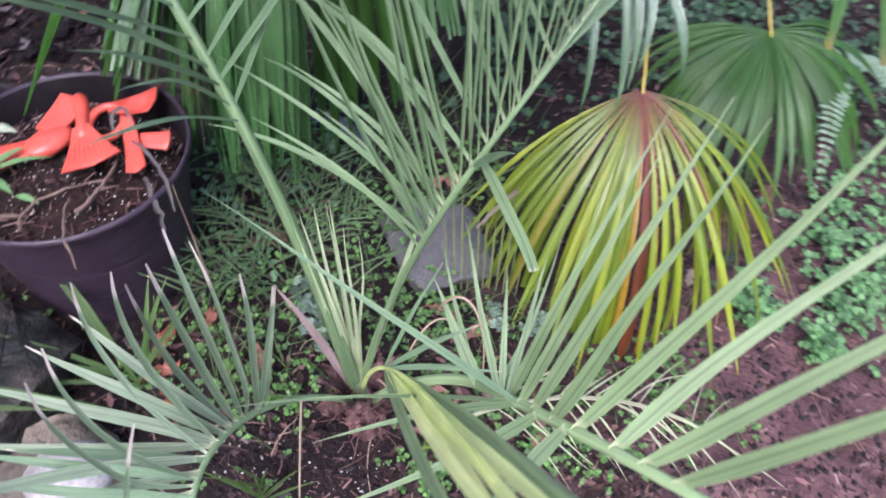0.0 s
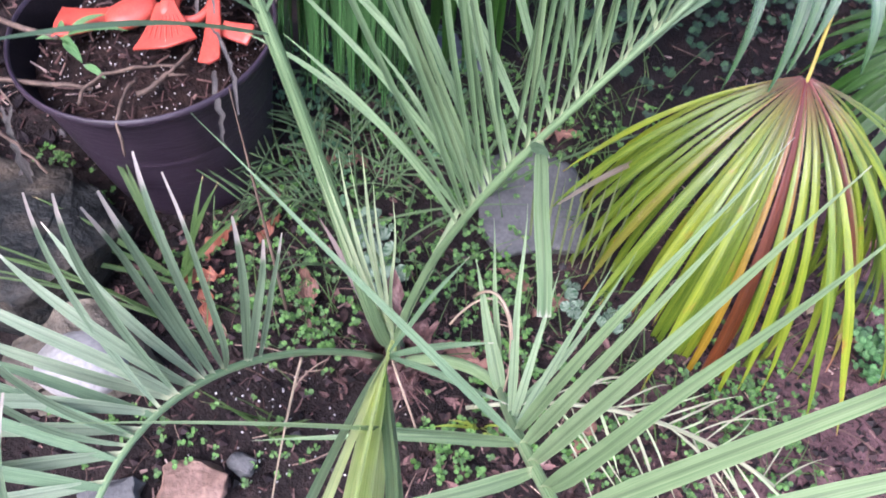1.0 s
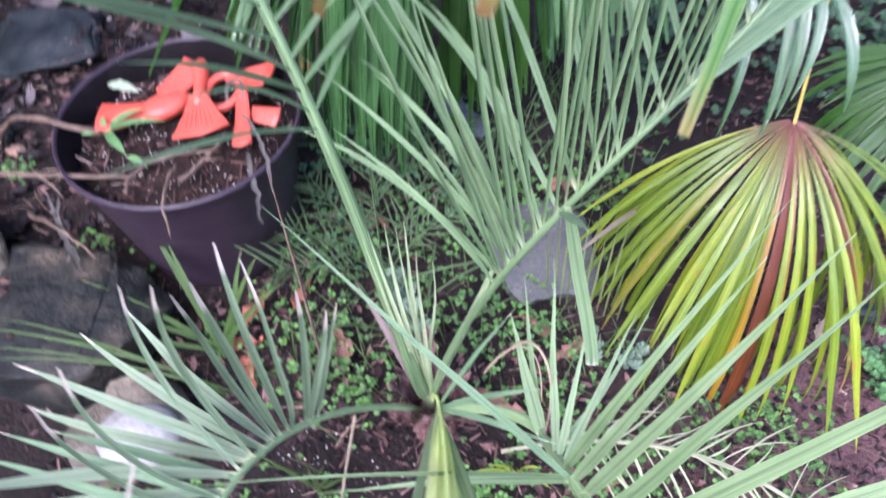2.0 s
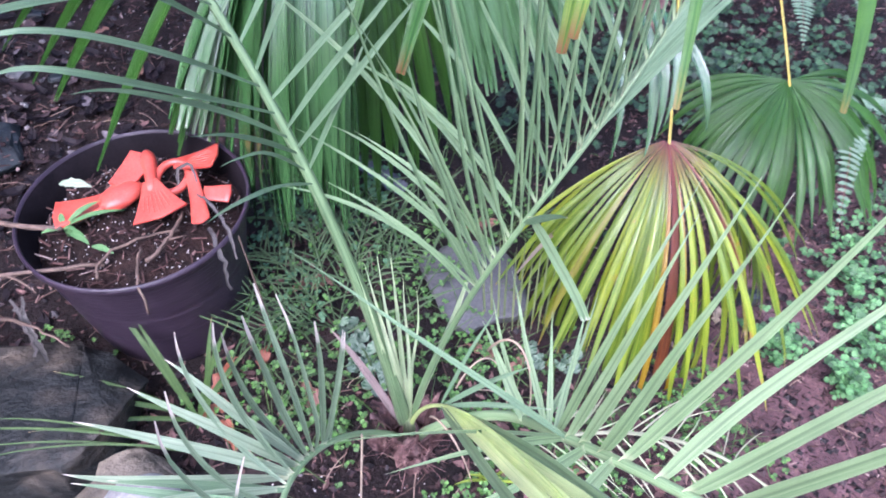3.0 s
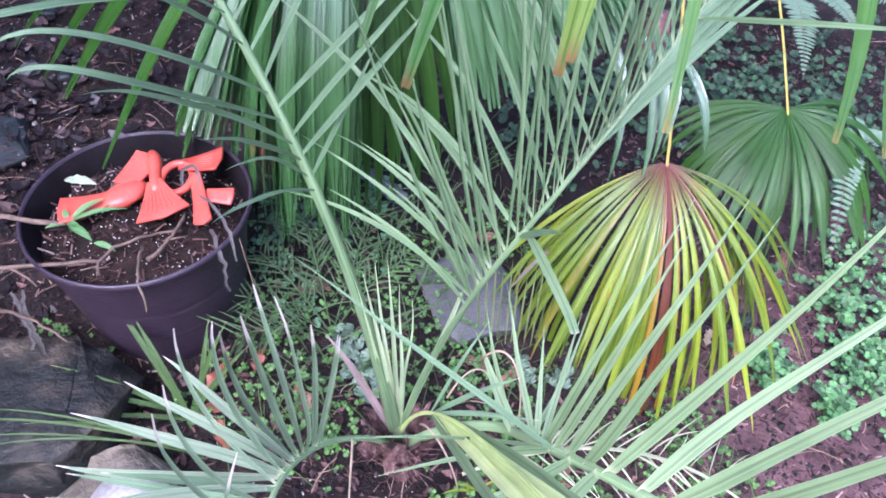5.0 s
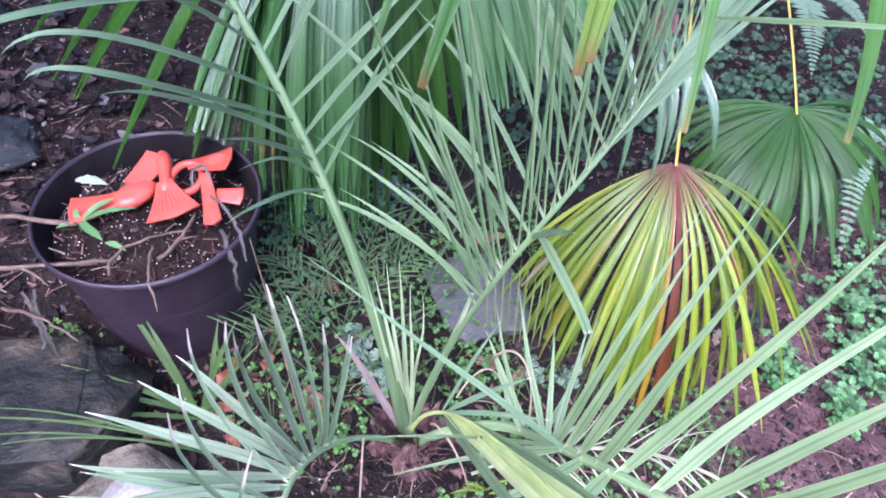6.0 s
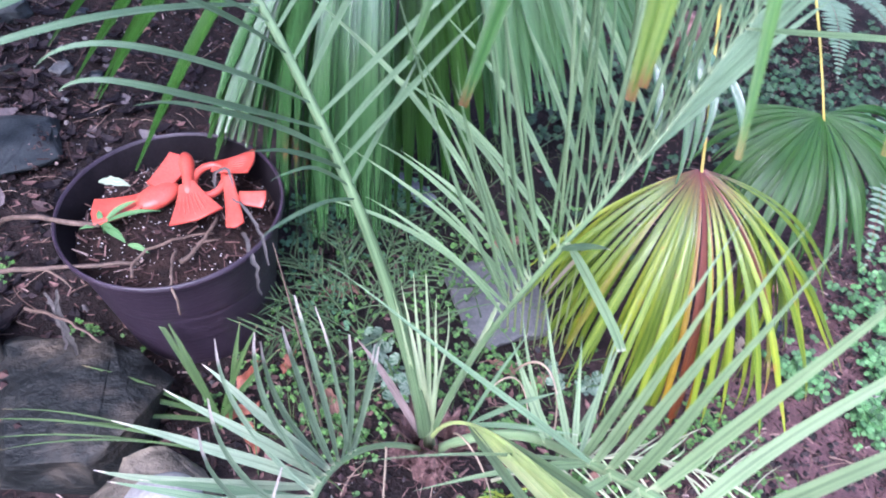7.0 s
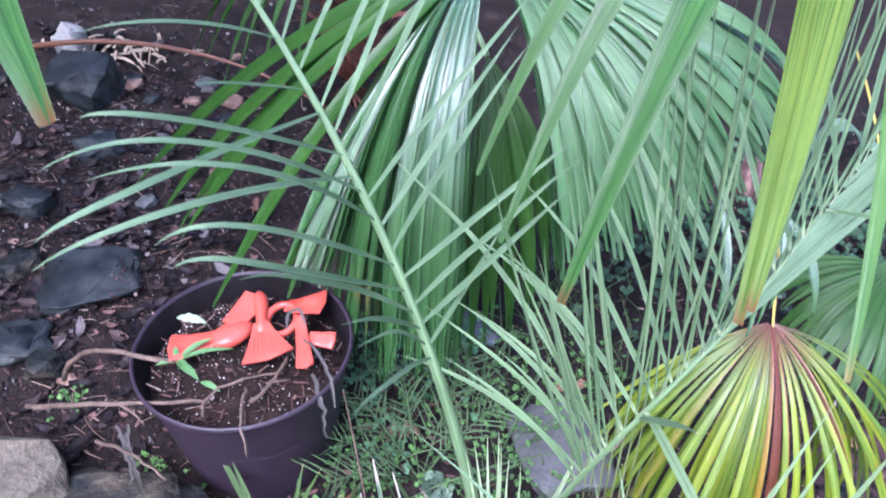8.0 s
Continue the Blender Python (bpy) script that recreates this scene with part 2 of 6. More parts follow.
DRY_LEAF = leaf_material("dead_leaf_brown", (0.09, 0.04, 0.03), (0.26, 0.125, 0.09), rough=0.6, veins=14, through_light=0.1)
ORANGE_LEAF = leaf_material("dead_leaf_orange", (0.12, 0.030, 0.016), (0.26, 0.085, 0.045), rough=0.55, veins=14, through_light=0.1)
DRY_STUB = leaf_material("dry_pale_stub", (0.22, 0.16, 0.11), (0.48, 0.38, 0.29), rough=0.6, veins=20, through_light=0.1)
DEAD_STALK = leaf_material("mauve_dead_stalk", (0.09, 0.065, 0.062), (0.21, 0.165, 0.155), rough=0.6, veins=30, through_light=0.05)
GREY_LEAF = leaf_material("withered_grey_leaf", (0.03, 0.025, 0.025), (0.10, 0.087, 0.086), rough=0.65, veins=30, through_light=0.1)
CROWN_FIBRE = grain_material("dull_brown_fibre", [(0.3, (0.035, 0.015, 0.015)), (0.5, (0.11, 0.055, 0.05)), (0.66, (0.27, 0.165, 0.145)), (0.8, (0.44, 0.30, 0.26))], 60, 0.8, 300, 0.8, 0.004, stretch=(1, 1, 0.15))
DARK_STALK = leaf_material("grey_green_stalk", (0.095, 0.16, 0.075), (0.18, 0.26, 0.135), rough=0.45, through_light=0.03, veins=30)
FIBRE = grain_material("brown_palm_fibre", [(0.3, (0.040, 0.012, 0.008)), (0.7, (0.17, 0.058, 0.036))], 60, 0.8, 300, 0.8, 0.004, stretch=(1, 1, 0.15))
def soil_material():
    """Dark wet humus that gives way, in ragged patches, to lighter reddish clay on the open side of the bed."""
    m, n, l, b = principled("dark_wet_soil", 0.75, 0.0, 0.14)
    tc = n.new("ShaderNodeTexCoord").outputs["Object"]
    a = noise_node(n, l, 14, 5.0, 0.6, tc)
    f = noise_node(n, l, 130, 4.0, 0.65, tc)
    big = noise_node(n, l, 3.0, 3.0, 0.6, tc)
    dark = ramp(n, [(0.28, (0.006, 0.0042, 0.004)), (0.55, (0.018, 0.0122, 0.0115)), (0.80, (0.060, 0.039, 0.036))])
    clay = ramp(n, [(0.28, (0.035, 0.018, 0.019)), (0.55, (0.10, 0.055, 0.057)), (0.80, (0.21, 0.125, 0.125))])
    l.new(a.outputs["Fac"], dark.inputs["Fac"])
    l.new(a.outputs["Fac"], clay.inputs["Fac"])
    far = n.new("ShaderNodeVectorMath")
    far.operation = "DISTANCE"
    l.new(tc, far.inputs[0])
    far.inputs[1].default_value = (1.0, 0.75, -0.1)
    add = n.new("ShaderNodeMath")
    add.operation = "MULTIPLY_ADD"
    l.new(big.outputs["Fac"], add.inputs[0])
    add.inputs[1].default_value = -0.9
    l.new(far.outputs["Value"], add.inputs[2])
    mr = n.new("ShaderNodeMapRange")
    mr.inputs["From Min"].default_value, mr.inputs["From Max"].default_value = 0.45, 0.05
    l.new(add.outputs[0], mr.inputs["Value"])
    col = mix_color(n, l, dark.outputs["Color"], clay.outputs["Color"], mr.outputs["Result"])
    rf = ramp(n, [(0.3, (0.6, 0.6, 0.6)), (0.7, (1.3, 1.3, 1.3))])
    l.new(f.outputs["Fac"], rf.inputs["Fac"])
    l.new(mix_color(n, l, col, rf.outputs["Color"], 0.85, "MULTIPLY"), b.inputs["Base Color"])
    rr = n.new("ShaderNodeMapRange")
    rr.inputs["To Min"].default_value, rr.inputs["To Max"].default_value = 0.5, 0.85
    l.new(a.outputs["Fac"], rr.inputs["Value"])
    l.new(rr.outputs["Result"], b.inputs["Roughness"])
    bump(n, l, b, f.outputs["Fac"], 0.9, 0.01)
    return m


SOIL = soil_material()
POT_SOIL = grain_material("potting_soil", [(0.3, (0.005, 0.003, 0.003)), (0.7, (0.028, 0.015, 0.012))], 30, 0.8, 160, 1.0, 0.008, spec=0.15)
PLASTIC = grain_material("dark_purple_pot_plastic", [(0.3, (0.020, 0.013, 0.021)), (0.7, (0.038, 0.026, 0.040))], 9, 0.42, 30, 0.5, 0.003, spec=0.4, stretch=(1.2, 1.2, 14))
# the pot's inner wall: same plastic, its inside shade painted as near-black
SHADED_PLASTIC = grain_material("shaded_pot_plastic", [(0.3, (0.006, 0.005, 0.006)), (0.7, (0.013, 0.010, 0.012))], 24, 0.7, 200, 0.3, 0.001, spec=0.08)
ORANGE = grain_material("orange_red_plastic", [(0.3, (0.37, 0.048, 0.030)), (0.7, (0.47, 0.075, 0.048))], 30, 0.48, 300, 0.15, 0.001, spec=0.5)
ROCK = grain_material("brown_grey_rock", [(0.32, (0.005, 0.006, 0.006)), (0.50, (0.013, 0.014, 0.0135)), (0.60, (0.036, 0.031, 0.025)), (0.74, (0.11, 0.085, 0.06))], 6, 0.6, 40, 0.7, 0.014, spec=0.2, stretch=(1.0, 1.3, 1.6))
TAN_ROCK = grain_material("tan_weathered_rock", [(0.3, (0.045, 0.037, 0.027)), (0.52, (0.105, 0.087, 0.064)), (0.75, (0.175, 0.145, 0.105))], 9, 0.75, 60, 0.9, 0.01)
BROWN_ROCK = grain_material("rust_brown_stone", [(0.3, (0.09, 0.05, 0.035)), (0.7, (0.27, 0.17, 0.13))], 12, 0.7, 90, 0.6, 0.006)
SLATE = grain_material("blue_grey_slate", [(0.3, (0.007, 0.009, 0.010)), (0.52, (0.019, 0.023, 0.025)), (0.75, (0.055, 0.058, 0.057))], 10, 0.5, 90, 0.5, 0.005, spec=0.25)
GREY_ROCK = grain_material("smooth_grey_stone", [(0.3, (0.055, 0.055, 0.054)), (0.7, (0.105, 0.103, 0.102))], 8, 0.75, 140, 0.4, 0.004)
WHITE_ROCK = grain_material("pale_stone", [(0.3, (0.165, 0.16, 0.15)), (0.7, (0.27, 0.26, 0.25))], 12, 0.6, 120, 0.4, 0.003)
TWIG = grain_material("weathered_twig", [(0.3, (0.040, 0.025, 0.018)), (0.7, (0.155, 0.105, 0.078))], 40, 0.75, 200, 0.5, 0.002)
BLUE_SCRAP = grain_material("blue_grey_plastic_scrap", [(0.3, (0.05, 0.055, 0.075)), (0.7, (0.11, 0.12, 0.15))], 20, 0.45, 120, 0.3, 0.002)
MULCH = island_material("bark_chips", [(0.0, (0.012, 0.007, 0.007)), (0.5, (0.035, 0.019, 0.018)), (0.82, (0.10, 0.055, 0.047)), (0.95, (0.20, 0.13, 0.11)), (1.0, (0.32, 0.24, 0.21))], 0.7)
CLOD = island_material("soil_clods", [(0.0, (0.004, 0.003, 0.003)), (0.6, (0.013, 0.008, 0.009)), (1.0, (0.045, 0.028, 0.029))], 0.6, 0.25)
PERLITE = island_material("perlite_grains", [(0.0, (0.22, 0.21, 0.20)), (1.0, (0.60, 0.58, 0.56))], 0.8)
STRAWS = island_material("dry_stalks", [(0.0, (0.05, 0.03, 0.022)), (0.6, (0.14, 0.09, 0.07)), (1.0, (0.34, 0.25, 0.19))], 0.7)
LITTER = island_material("leaf_litter", [(0.0, (0.016, 0.010, 0.009)), (0.6, (0.050, 0.029, 0.026)), (1.0, (0.17, 0.095, 0.085))], 0.7)
DEAD_SCRAP = island_material("dark_dead_leaves", [(0.0, (0.006, 0.004, 0.005)), (0.6, (0.022, 0.016, 0.018)), (0.9, (0.06, 0.038, 0.036)), (1.0, (0.13, 0.11, 0.115))], 0.6)
PEBBLE = island_material("garden_gravel", [(0.0, (0.025, 0.022, 0.024)), (0.7, (0.075, 0.068, 0.07)), (1.0, (0.22, 0.19, 0.18))], 0.7)

# ---------- helpers for meshes ----------
rnd = random.Random(7)


def ground_z(x, y):
    far = min(max(y - 0.8, 0.0), 3.0)
    side = min(max(x + 0.1, -2.5), 2.5)
    lumps = 0.014 * noise.noise((x * 4.0, y * 4.0, 0.0)) + 0.007 * noise.noise((x * 13.0, y * 13.0, 3.0))
    return 0.02 - 0.14 * side + 0.06 * far + lumps


def mesh_object(name, bm, material, parent=None, smooth=True):
    me = bpy.data.meshes.new(name)
    bm.to_mesh(me)
    bm.free()
    if smooth:
        me.polygons.foreach_set("use_smooth", [True] * len(me.polygons))
    for m in material if isinstance(material, (list, tuple)) else (material,):
        me.materials.append(m)
    ob = new(name, me)
    if parent is not None:
        ob.parent = parent
    return ob


def part(name, bm, material, parent, label="", smooth=True):
    ob = mesh_object(name, bm, material, parent, smooth)
    return tagged(ob, label) if label else ob


def thing(name, label, category, group="", kind=""):
    return tagged(new(name), label, category, group, kind)


def bezier(p, t):
    a, b, c, d = p
    u = 1 - t
    return a * u**3 + b * 3 * u * u * t + c * 3 * u * t * t + d * t**3


def curve_points(p, n, t0=0.0, t1=1.0):
    p = [Vector(q) for q in p]
    return [bezier(p, t0 + (t1 - t0) * k / (n - 1)) for k in range(n)]


def quad_points(a, m, b, n):
    a, m, b = Vector(a), Vector(m), Vector(b)
    return [a * (1 - t) ** 2 + m * 2 * t * (1 - t) + b * t * t for t in (k / (n - 1) for k in range(n))]


def tangents(pts):
    out = []
    for k in range(len(pts)):
        d = pts[min(k + 1, len(pts) - 1)] - pts[max(k - 1, 0)]
        out.append(d.normalized() if d.length > 1e-9 else Vector((0, 0, 1)))
    return out


def tube(bm, pts, radii, sides=6, flat=1.0, facing=Vector((0, 0, 1)), rough=0.0):
    """A tapered tube along pts; flat < 1 presses it in the direction of facing."""
    uvl = bm.loops.layers.uv.verify()
    rings = []
    for k, (p, d) in enumerate(zip(pts, tangents(pts))):
        s = d.cross(facing)
        s = s.normalized() if s.length > 1e-4 else d.orthogonal().normalized()
        n = s.cross(d).normalized()
        r = radii[k] if isinstance(radii, (list, tuple)) else radii
        ring = []
        for j in range(sides):
            a = 2 * math.pi * j / sides
            w = 1 + rough * (rnd.random() - 0.5)
            ring.append(bm.verts.new(p + (s * math.cos(a) + n * math.sin(a) * flat) * r * w))
        rings.append(ring)
    for k in range(len(rings) - 1):
        for j in range(sides):
            f = bm.faces.new((rings[k][j], rings[k][(j + 1) % sides], rings[k + 1][(j + 1) % sides], rings[k + 1][j]))
            for lp, (u, v) in zip(f.loops, ((j / sides, k), ((j + 1) / sides, k), ((j + 1) / sides, k + 1), (j / sides, k + 1))):
                lp[uvl].uv = (u, v / len(rings))
    bm.faces.new(rings[0][::-1])
    bm.faces.new(rings[-1])


def blade(bm, pts, widths, normal, fold=0.35, twist=0.0, flip=1.0):
    """A leaf blade with a midrib fold along pts. normal: the way its face looks; fold: depth of the V as a part of its width."""
    uvl = bm.loops.layers.uv.verify()
    rows = []
    n_pts = len(pts)
    for k, (p, d) in enumerate(zip(pts, tangents(pts))):
        s = d.cross(normal)
        s = s.normalized() if s.length > 1e-4 else d.orthogonal().normalized()
        n = s.cross(d).normalized()
        if twist:
            s = (s * math.cos(twist * k / n_pts) + n * math.sin(twist * k / n_pts)).normalized()
            n = s.cross(d).normalized()
        w = widths[k] / 2
        lift = n * w * fold * flip
        rows.append((bm.verts.new(p - s * w + lift), bm.verts.new(p), bm.verts.new(p + s * w + lift)))
    for k in range(n_pts - 1):
        v0, v1 = k / (n_pts - 1), (k + 1) / (n_pts - 1)
        for j in (0, 1):
            f = bm.faces.new((rows[k][j], rows[k][j + 1], rows[k + 1][j + 1], rows[k + 1][j]))
            for lp, uv in zip(f.loops, ((j / 2, v0), (j / 2 + 0.5, v0), (j / 2 + 0.5, v1), (j / 2, v1))):
                lp[uvl].uv = uv


def leaflet_widths(w, n, blunt=0.0):
    return [w * max(0.04, min(1.0, 0.45 + 2.6 * t) * (1 - max(0.0, (t - 0.45) / 0.55) ** 1.7 * (1 - blunt))) for t in (k / (n - 1) for k in range(n))]


def long_taper(w, n):
    """Widths of a sword-shaped leaflet: broadest low down, then an even taper to the point."""
    return [w * max(0.03, min(1.0, 0.55 + 3.0 * t) * (1 - max(0.0, (t - 0.15) / 0.85) ** 1.15)) for t in (k / (n - 1) for k in range(n))]


def rock_mesh(sx, sy, sz, seed, flat=0.0, rough=0.07, round_off=0.16):
    """A stone: a hull of random points with worn edges and an uneven skin; flat levels its top."""
    r = random.Random(seed)
    bm = bmesh.new()
    for _ in range(26):
        p = Vector((r.gauss(0, 1), r.gauss(0, 1), r.gauss(0, 1))).normalized()
        p = Vector([math.copysign(abs(c) ** 0.7, c) for c in p]) * r.uniform(0.82, 1.0)
        if flat and p.z > 0:
            p.z = flat * (0.85 + 0.3 * r.random()) if p.z > flat * 0.5 else p.z
        bm.verts.new(p)
    got = bmesh.ops.convex_hull(bm, input=bm.verts)
    bmesh.ops.delete(bm, geom=[v for v in got["geom_interior"] if isinstance(v, bmesh.types.BMVert)], context="VERTS")
    bmesh.ops.bevel(bm, geom=bm.edges[:], offset=round_off, segments=2, profile=0.6, affect="EDGES", clamp_overlap=True)
    bmesh.ops.triangulate(bm, faces=bm.faces[:])
    bmesh.ops.subdivide_edges(bm, edges=[e for e in bm.edges if e.calc_length() > 0.22], cuts=2, use_grid_fill=True)
    bmesh.ops.triangulate(bm, faces=bm.faces[:])
    shift = Vector((seed * 3.1, seed * 1.7, 0))
    for v in bm.verts:
        p = v.co
        p = p * (1 + rough * 1.6 * noise.noise(p * 1.9 + shift) + rough * noise.noise(p * 6.0 + shift))
        v.co = Vector((p.x * sx, p.y * sy, p.z * sz))
    return bm

# ---------- ground ----------


def build_ground():
    bm = bmesh.new()
    steps = [-40, -15, -6, -3.2, -2.4] + [-2.0 + 0.04 * k for k in range(101)] + [2.4, 3.2, 6, 15, 40]
    ys = [-40, -15, -6, -2, -1, -0.6] + [-0.3 + 0.04 * k for k in range(121)] + [5.0, 6.5, 9, 16, 40]
    grid = [[bm.verts.new((x, y, ground_z(x, y))) for x in steps] for y in ys]
    for j in range(len(ys) - 1):
        for i in range(len(steps) - 1):
            bm.faces.new((grid[j][i], grid[j][i + 1], grid[j + 1][i + 1], grid[j + 1][i]))
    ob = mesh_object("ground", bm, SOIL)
    tagged(ob, "dark wet reddish-brown garden soil", "ground", kind="structure")


build_ground()


def scatter(name, label, category, count, spots, material, make):
    """Loose bits on the ground, joined in one mesh. spots: (x, y, sx, sy, weight) clouds."""
    bm = bmesh.new()
    total = sum(s[4] for s in spots)
    for _ in range(count):
        pick = rnd.uniform(0, total)
        for s in spots:
            pick -= s[4]
            if pick <= 0:
                break
        x, y = rnd.uniform(s[0] - s[2], s[0] + s[2]), rnd.uniform(s[1] - s[3], s[1] + s[3])
        if (x + 0.61) ** 2 + (y - 0.93) ** 2 < 0.13**2:
            continue
        make(bm, Vector((x, y, ground_z(x, y))))
    ob = mesh_object(name, bm, material, smooth=False)
    return tagged(ob, label, category, kind="stuff")


def chip(bm, p, long=(0.005, 0.026), wide=(0.0012, 0.0045)):
    """A splinter of bark: a bent box, lying at a slant."""
    a, l, w = rnd.uniform(0, math.pi), rnd.uniform(*long) / 2, rnd.uniform(*wide) / 2
    d = Vector((math.cos(a), math.sin(a), rnd.uniform(-0.35, 0.35)))
    s = Vector((-math.sin(a), math.cos(a), rnd.uniform(-0.3, 0.3)))
    u = Vector((0, 0, 1)) * w * 0.7
    p = p + Vector((0, 0, w))
    v = [bm.verts.new(p + d * l * i + s * w * j * (1 if i < 0 else 0.6) + u * k) for i in (-1, 1) for j in (-1, 1) for k in (-1, 1)]
    for q in ((0, 1, 3, 2), (4, 6, 7, 5), (0, 4, 5, 1), (2, 3, 7, 6), (1, 5, 7, 3), (0, 2, 6, 4)):
        bm.faces.new([v[i] for i in q])


def grain(bm, p, size=(0.0009, 0.0027)):
    r = rnd.uniform(*size)
    p = p + Vector((0, 0, r * 0.6))
    v = [bm.verts.new(p + Vector(d) * r * rnd.uniform(0.7, 1.2)) for d in ((1, 0, 0), (0, 1, 0), (-1, 0, 0), (0, -1, 0), (0, 0, 1), (0, 0, -1))]
    for i in range(4):
        bm.faces.new((v[i], v[(i + 1) % 4], v[4]))
        bm.faces.new((v[(i + 1) % 4], v[i], v[5]))


def clod(bm, p):
    grain(bm, p - Vector((0, 0, 0.002)), (0.002, 0.004) if rnd.random() < 0.75 else (0.005, 0.011))


def flake(bm, p, size=(0.004, 0.015)):
    """A curled scrap of dead leaf."""
    r, a = rnd.uniform(*size), rnd.uniform(0, 2 * math.pi)
    d, s = Vector((math.cos(a), math.sin(a), rnd.uniform(-0.3, 0.4))), Vector((-math.sin(a), math.cos(a), rnd.uniform(-0.3, 0.3)))
    p = p + Vector((0, 0, 0.004))
    curl = rnd.uniform(0.1, 0.5)
    rows = []
    for t in (-1, -0.4, 0.3, 1):
        w = (1 - t * t * 0.8) * 0.5 * rnd.uniform(0.8, 1.1)
        rows.append([bm.verts.new(p + d * r * t + s * r * w * k + Vector((0, 0, r * curl * (t * t + 0.5 * k * k)))) for k in (-1, 0, 1)])
    for i in range(3):
        for j in range(2):
            bm.faces.new((rows[i][j], rows[i][j + 1], rows[i + 1][j + 1], rows[i + 1][j]))


def pebble(bm, p, size=(0.003, 0.009)):
    r = rnd.uniform(*size)
    m = Matrix.Translation(p + Vector((0, 0, r * 0.3))) @ Euler((rnd.random(), rnd.random(), rnd.random() * 6)).to_matrix().to_4x4() @ Matrix.Diagonal((r * rnd.uniform(0.8, 1.5), r, r * rnd.uniform(0.5, 0.8), 1))
    got = bmesh.ops.create_icosphere(bm, subdivisions=1, radius=1.0, matrix=m)
    for v in got["verts"]:
        v.co += Vector((rnd.gauss(0, 0.1), rnd.gauss(0, 0.1), rnd.gauss(0, 0.1))) * r


WIDE = (0.0, 1.5, 1.8, 1.6, 4.0)
RIGHT = (0.75, 0.9, 0.45, 0.5, 3.0)
LEFT = (-1.15, 1.5, 0.55, 0.7, 3.0)
BACK = (0.95, 1.9, 0.6, 0.6, 3.0)
NEAR = (-0.1, 0.55, 0.6, 0.35, 2.0)


def straw(bm, p):
    """A thin bent dry stalk or root lying about."""
    a, l = rnd.uniform(0, 2 * math.pi), rnd.uniform(0.03, 0.11)
    d = Vector((math.cos(a), math.sin(a), rnd.uniform(-0.02, 0.12))) * l
    m = p + d / 2 + Vector((rnd.gauss(0, l * 0.12), rnd.gauss(0, l * 0.12), rnd.uniform(0.004, 0.016)))
    r = rnd.uniform(0.0006, 0.0016)
    tube(bm, quad_points(p + Vector((0, 0, 0.004)), m, p + d + Vector((0, 0, 0.004)), 5), [r, r, r * 0.9, r * 0.8, r * 0.5], 4)


scatter("dry_straw", "thin dry stalks and roots lying on the soil", "straw", 420, [WIDE, LEFT, NEAR, NEAR, RIGHT], STRAWS, straw)
scatter("bark_mulch", "brown bark splinters strewn over the soil", "mulch", 16000, [WIDE, RIGHT, LEFT, NEAR, BACK], MULCH, chip)
scatter("perlite", "white perlite grains spilt on the soil", "perlite", 1450, [(-1.1, 1.5, 0.6, 0.6, 5.0), (-1.5, 2.2, 0.6, 0.5, 3.0), (-0.22, 0.47, 0.16, 0.12, 0.9), (-0.75, 2.0, 0.6, 0.4, 1.5), (0.6, 0.9, 0.6, 0.5, 0.4)], PERLITE, grain)
scatter("soil_clods", "crumbs and clods of dark damp soil", "soil", 17000, [WIDE, RIGHT, LEFT, NEAR, BACK], CLOD, clod)
scatter("leaf_litter", "scraps of brown dead leaves", "leaf litter", 2500, [WIDE, LEFT, (0.15, 0.62, 0.25, 0.2, 3.0), (-0.42, 0.85, 0.25, 0.3, 3.0), BACK], LITTER, flake)
scatter("gravel", "small grey stones on the soil", "gravel", 420, [WIDE, LEFT, (-1.4, 2.0, 0.6, 0.6, 6.0)], PEBBLE, pebble)


def dead_scrap(bm, p):
    flake(bm, p + Vector((0, 0, 0.004)), (0.013, 0.034))


scatter("dead_leaves", "dark curled dead leaves strewn behind the pot", "dead leaf", 420, [(-1.15, 1.35, 0.35, 0.35, 6.0), (-1.35, 1.9, 0.5, 0.5, 4.0), (-0.98, 0.85, 0.15, 0.2, 1.0)], DEAD_SCRAP, dead_scrap)
scatter("roots", "thin pale roots and stalks lying behind the pot", "straw", 130, [(-1.15, 1.35, 0.35, 0.35, 6.0), (-1.0, 0.85, 0.12, 0.2, 2.0)], STRAWS, straw)


def stone(name, label, x, y, sx, sy, sz, material, seed, turn=0.0, lift=0.0, flat=0.0, tilt=0.0, worn=0.16, skin=0.1):
    ob = mesh_object(name, rock_mesh(sx, sy, sz, seed, flat, skin, worn), material)
    ob.matrix_world = pose(x, y, ground_z(x, y) + lift, tilt, 0, turn)
    return tagged(ob, label, "stone")


stone("boulder", "flat brown and grey weathered rock beside the pot", -0.78, 0.62, 0.21, 0.17, 0.10, ROCK, 3, 12, 0.02, 0.62, 0.0, 0.08, 0.10)
stone("boulder", "flat pale brown rock in the border", -1.09, 0.68, 0.22, 0.17, 0.12, TAN_ROCK, 9, -16, 0.02, 0.5, 0.0, 0.03, 0.06)
stone("brown_stone", "brown rock with a rough face under the low frond", -0.565, 0.475, 0.115, 0.085, 0.08, TAN_ROCK, 61, 40, 0.04, 0.6)
bm = bmesh.new()
bmesh.ops.create_icosphere(bm, subdivisions=4, radius=1.0)
for v in bm.verts:
    v.co = Vector((v.co.x * 0.066, v.co.y * 0.050, v.co.z * 0.042)) * (1 + 0.07 * noise.noise(v.co * 1.3) + 0.015 * noise.noise(v.co * 5.0))
ob = mesh_object("pale_stone", bm, WHITE_ROCK)
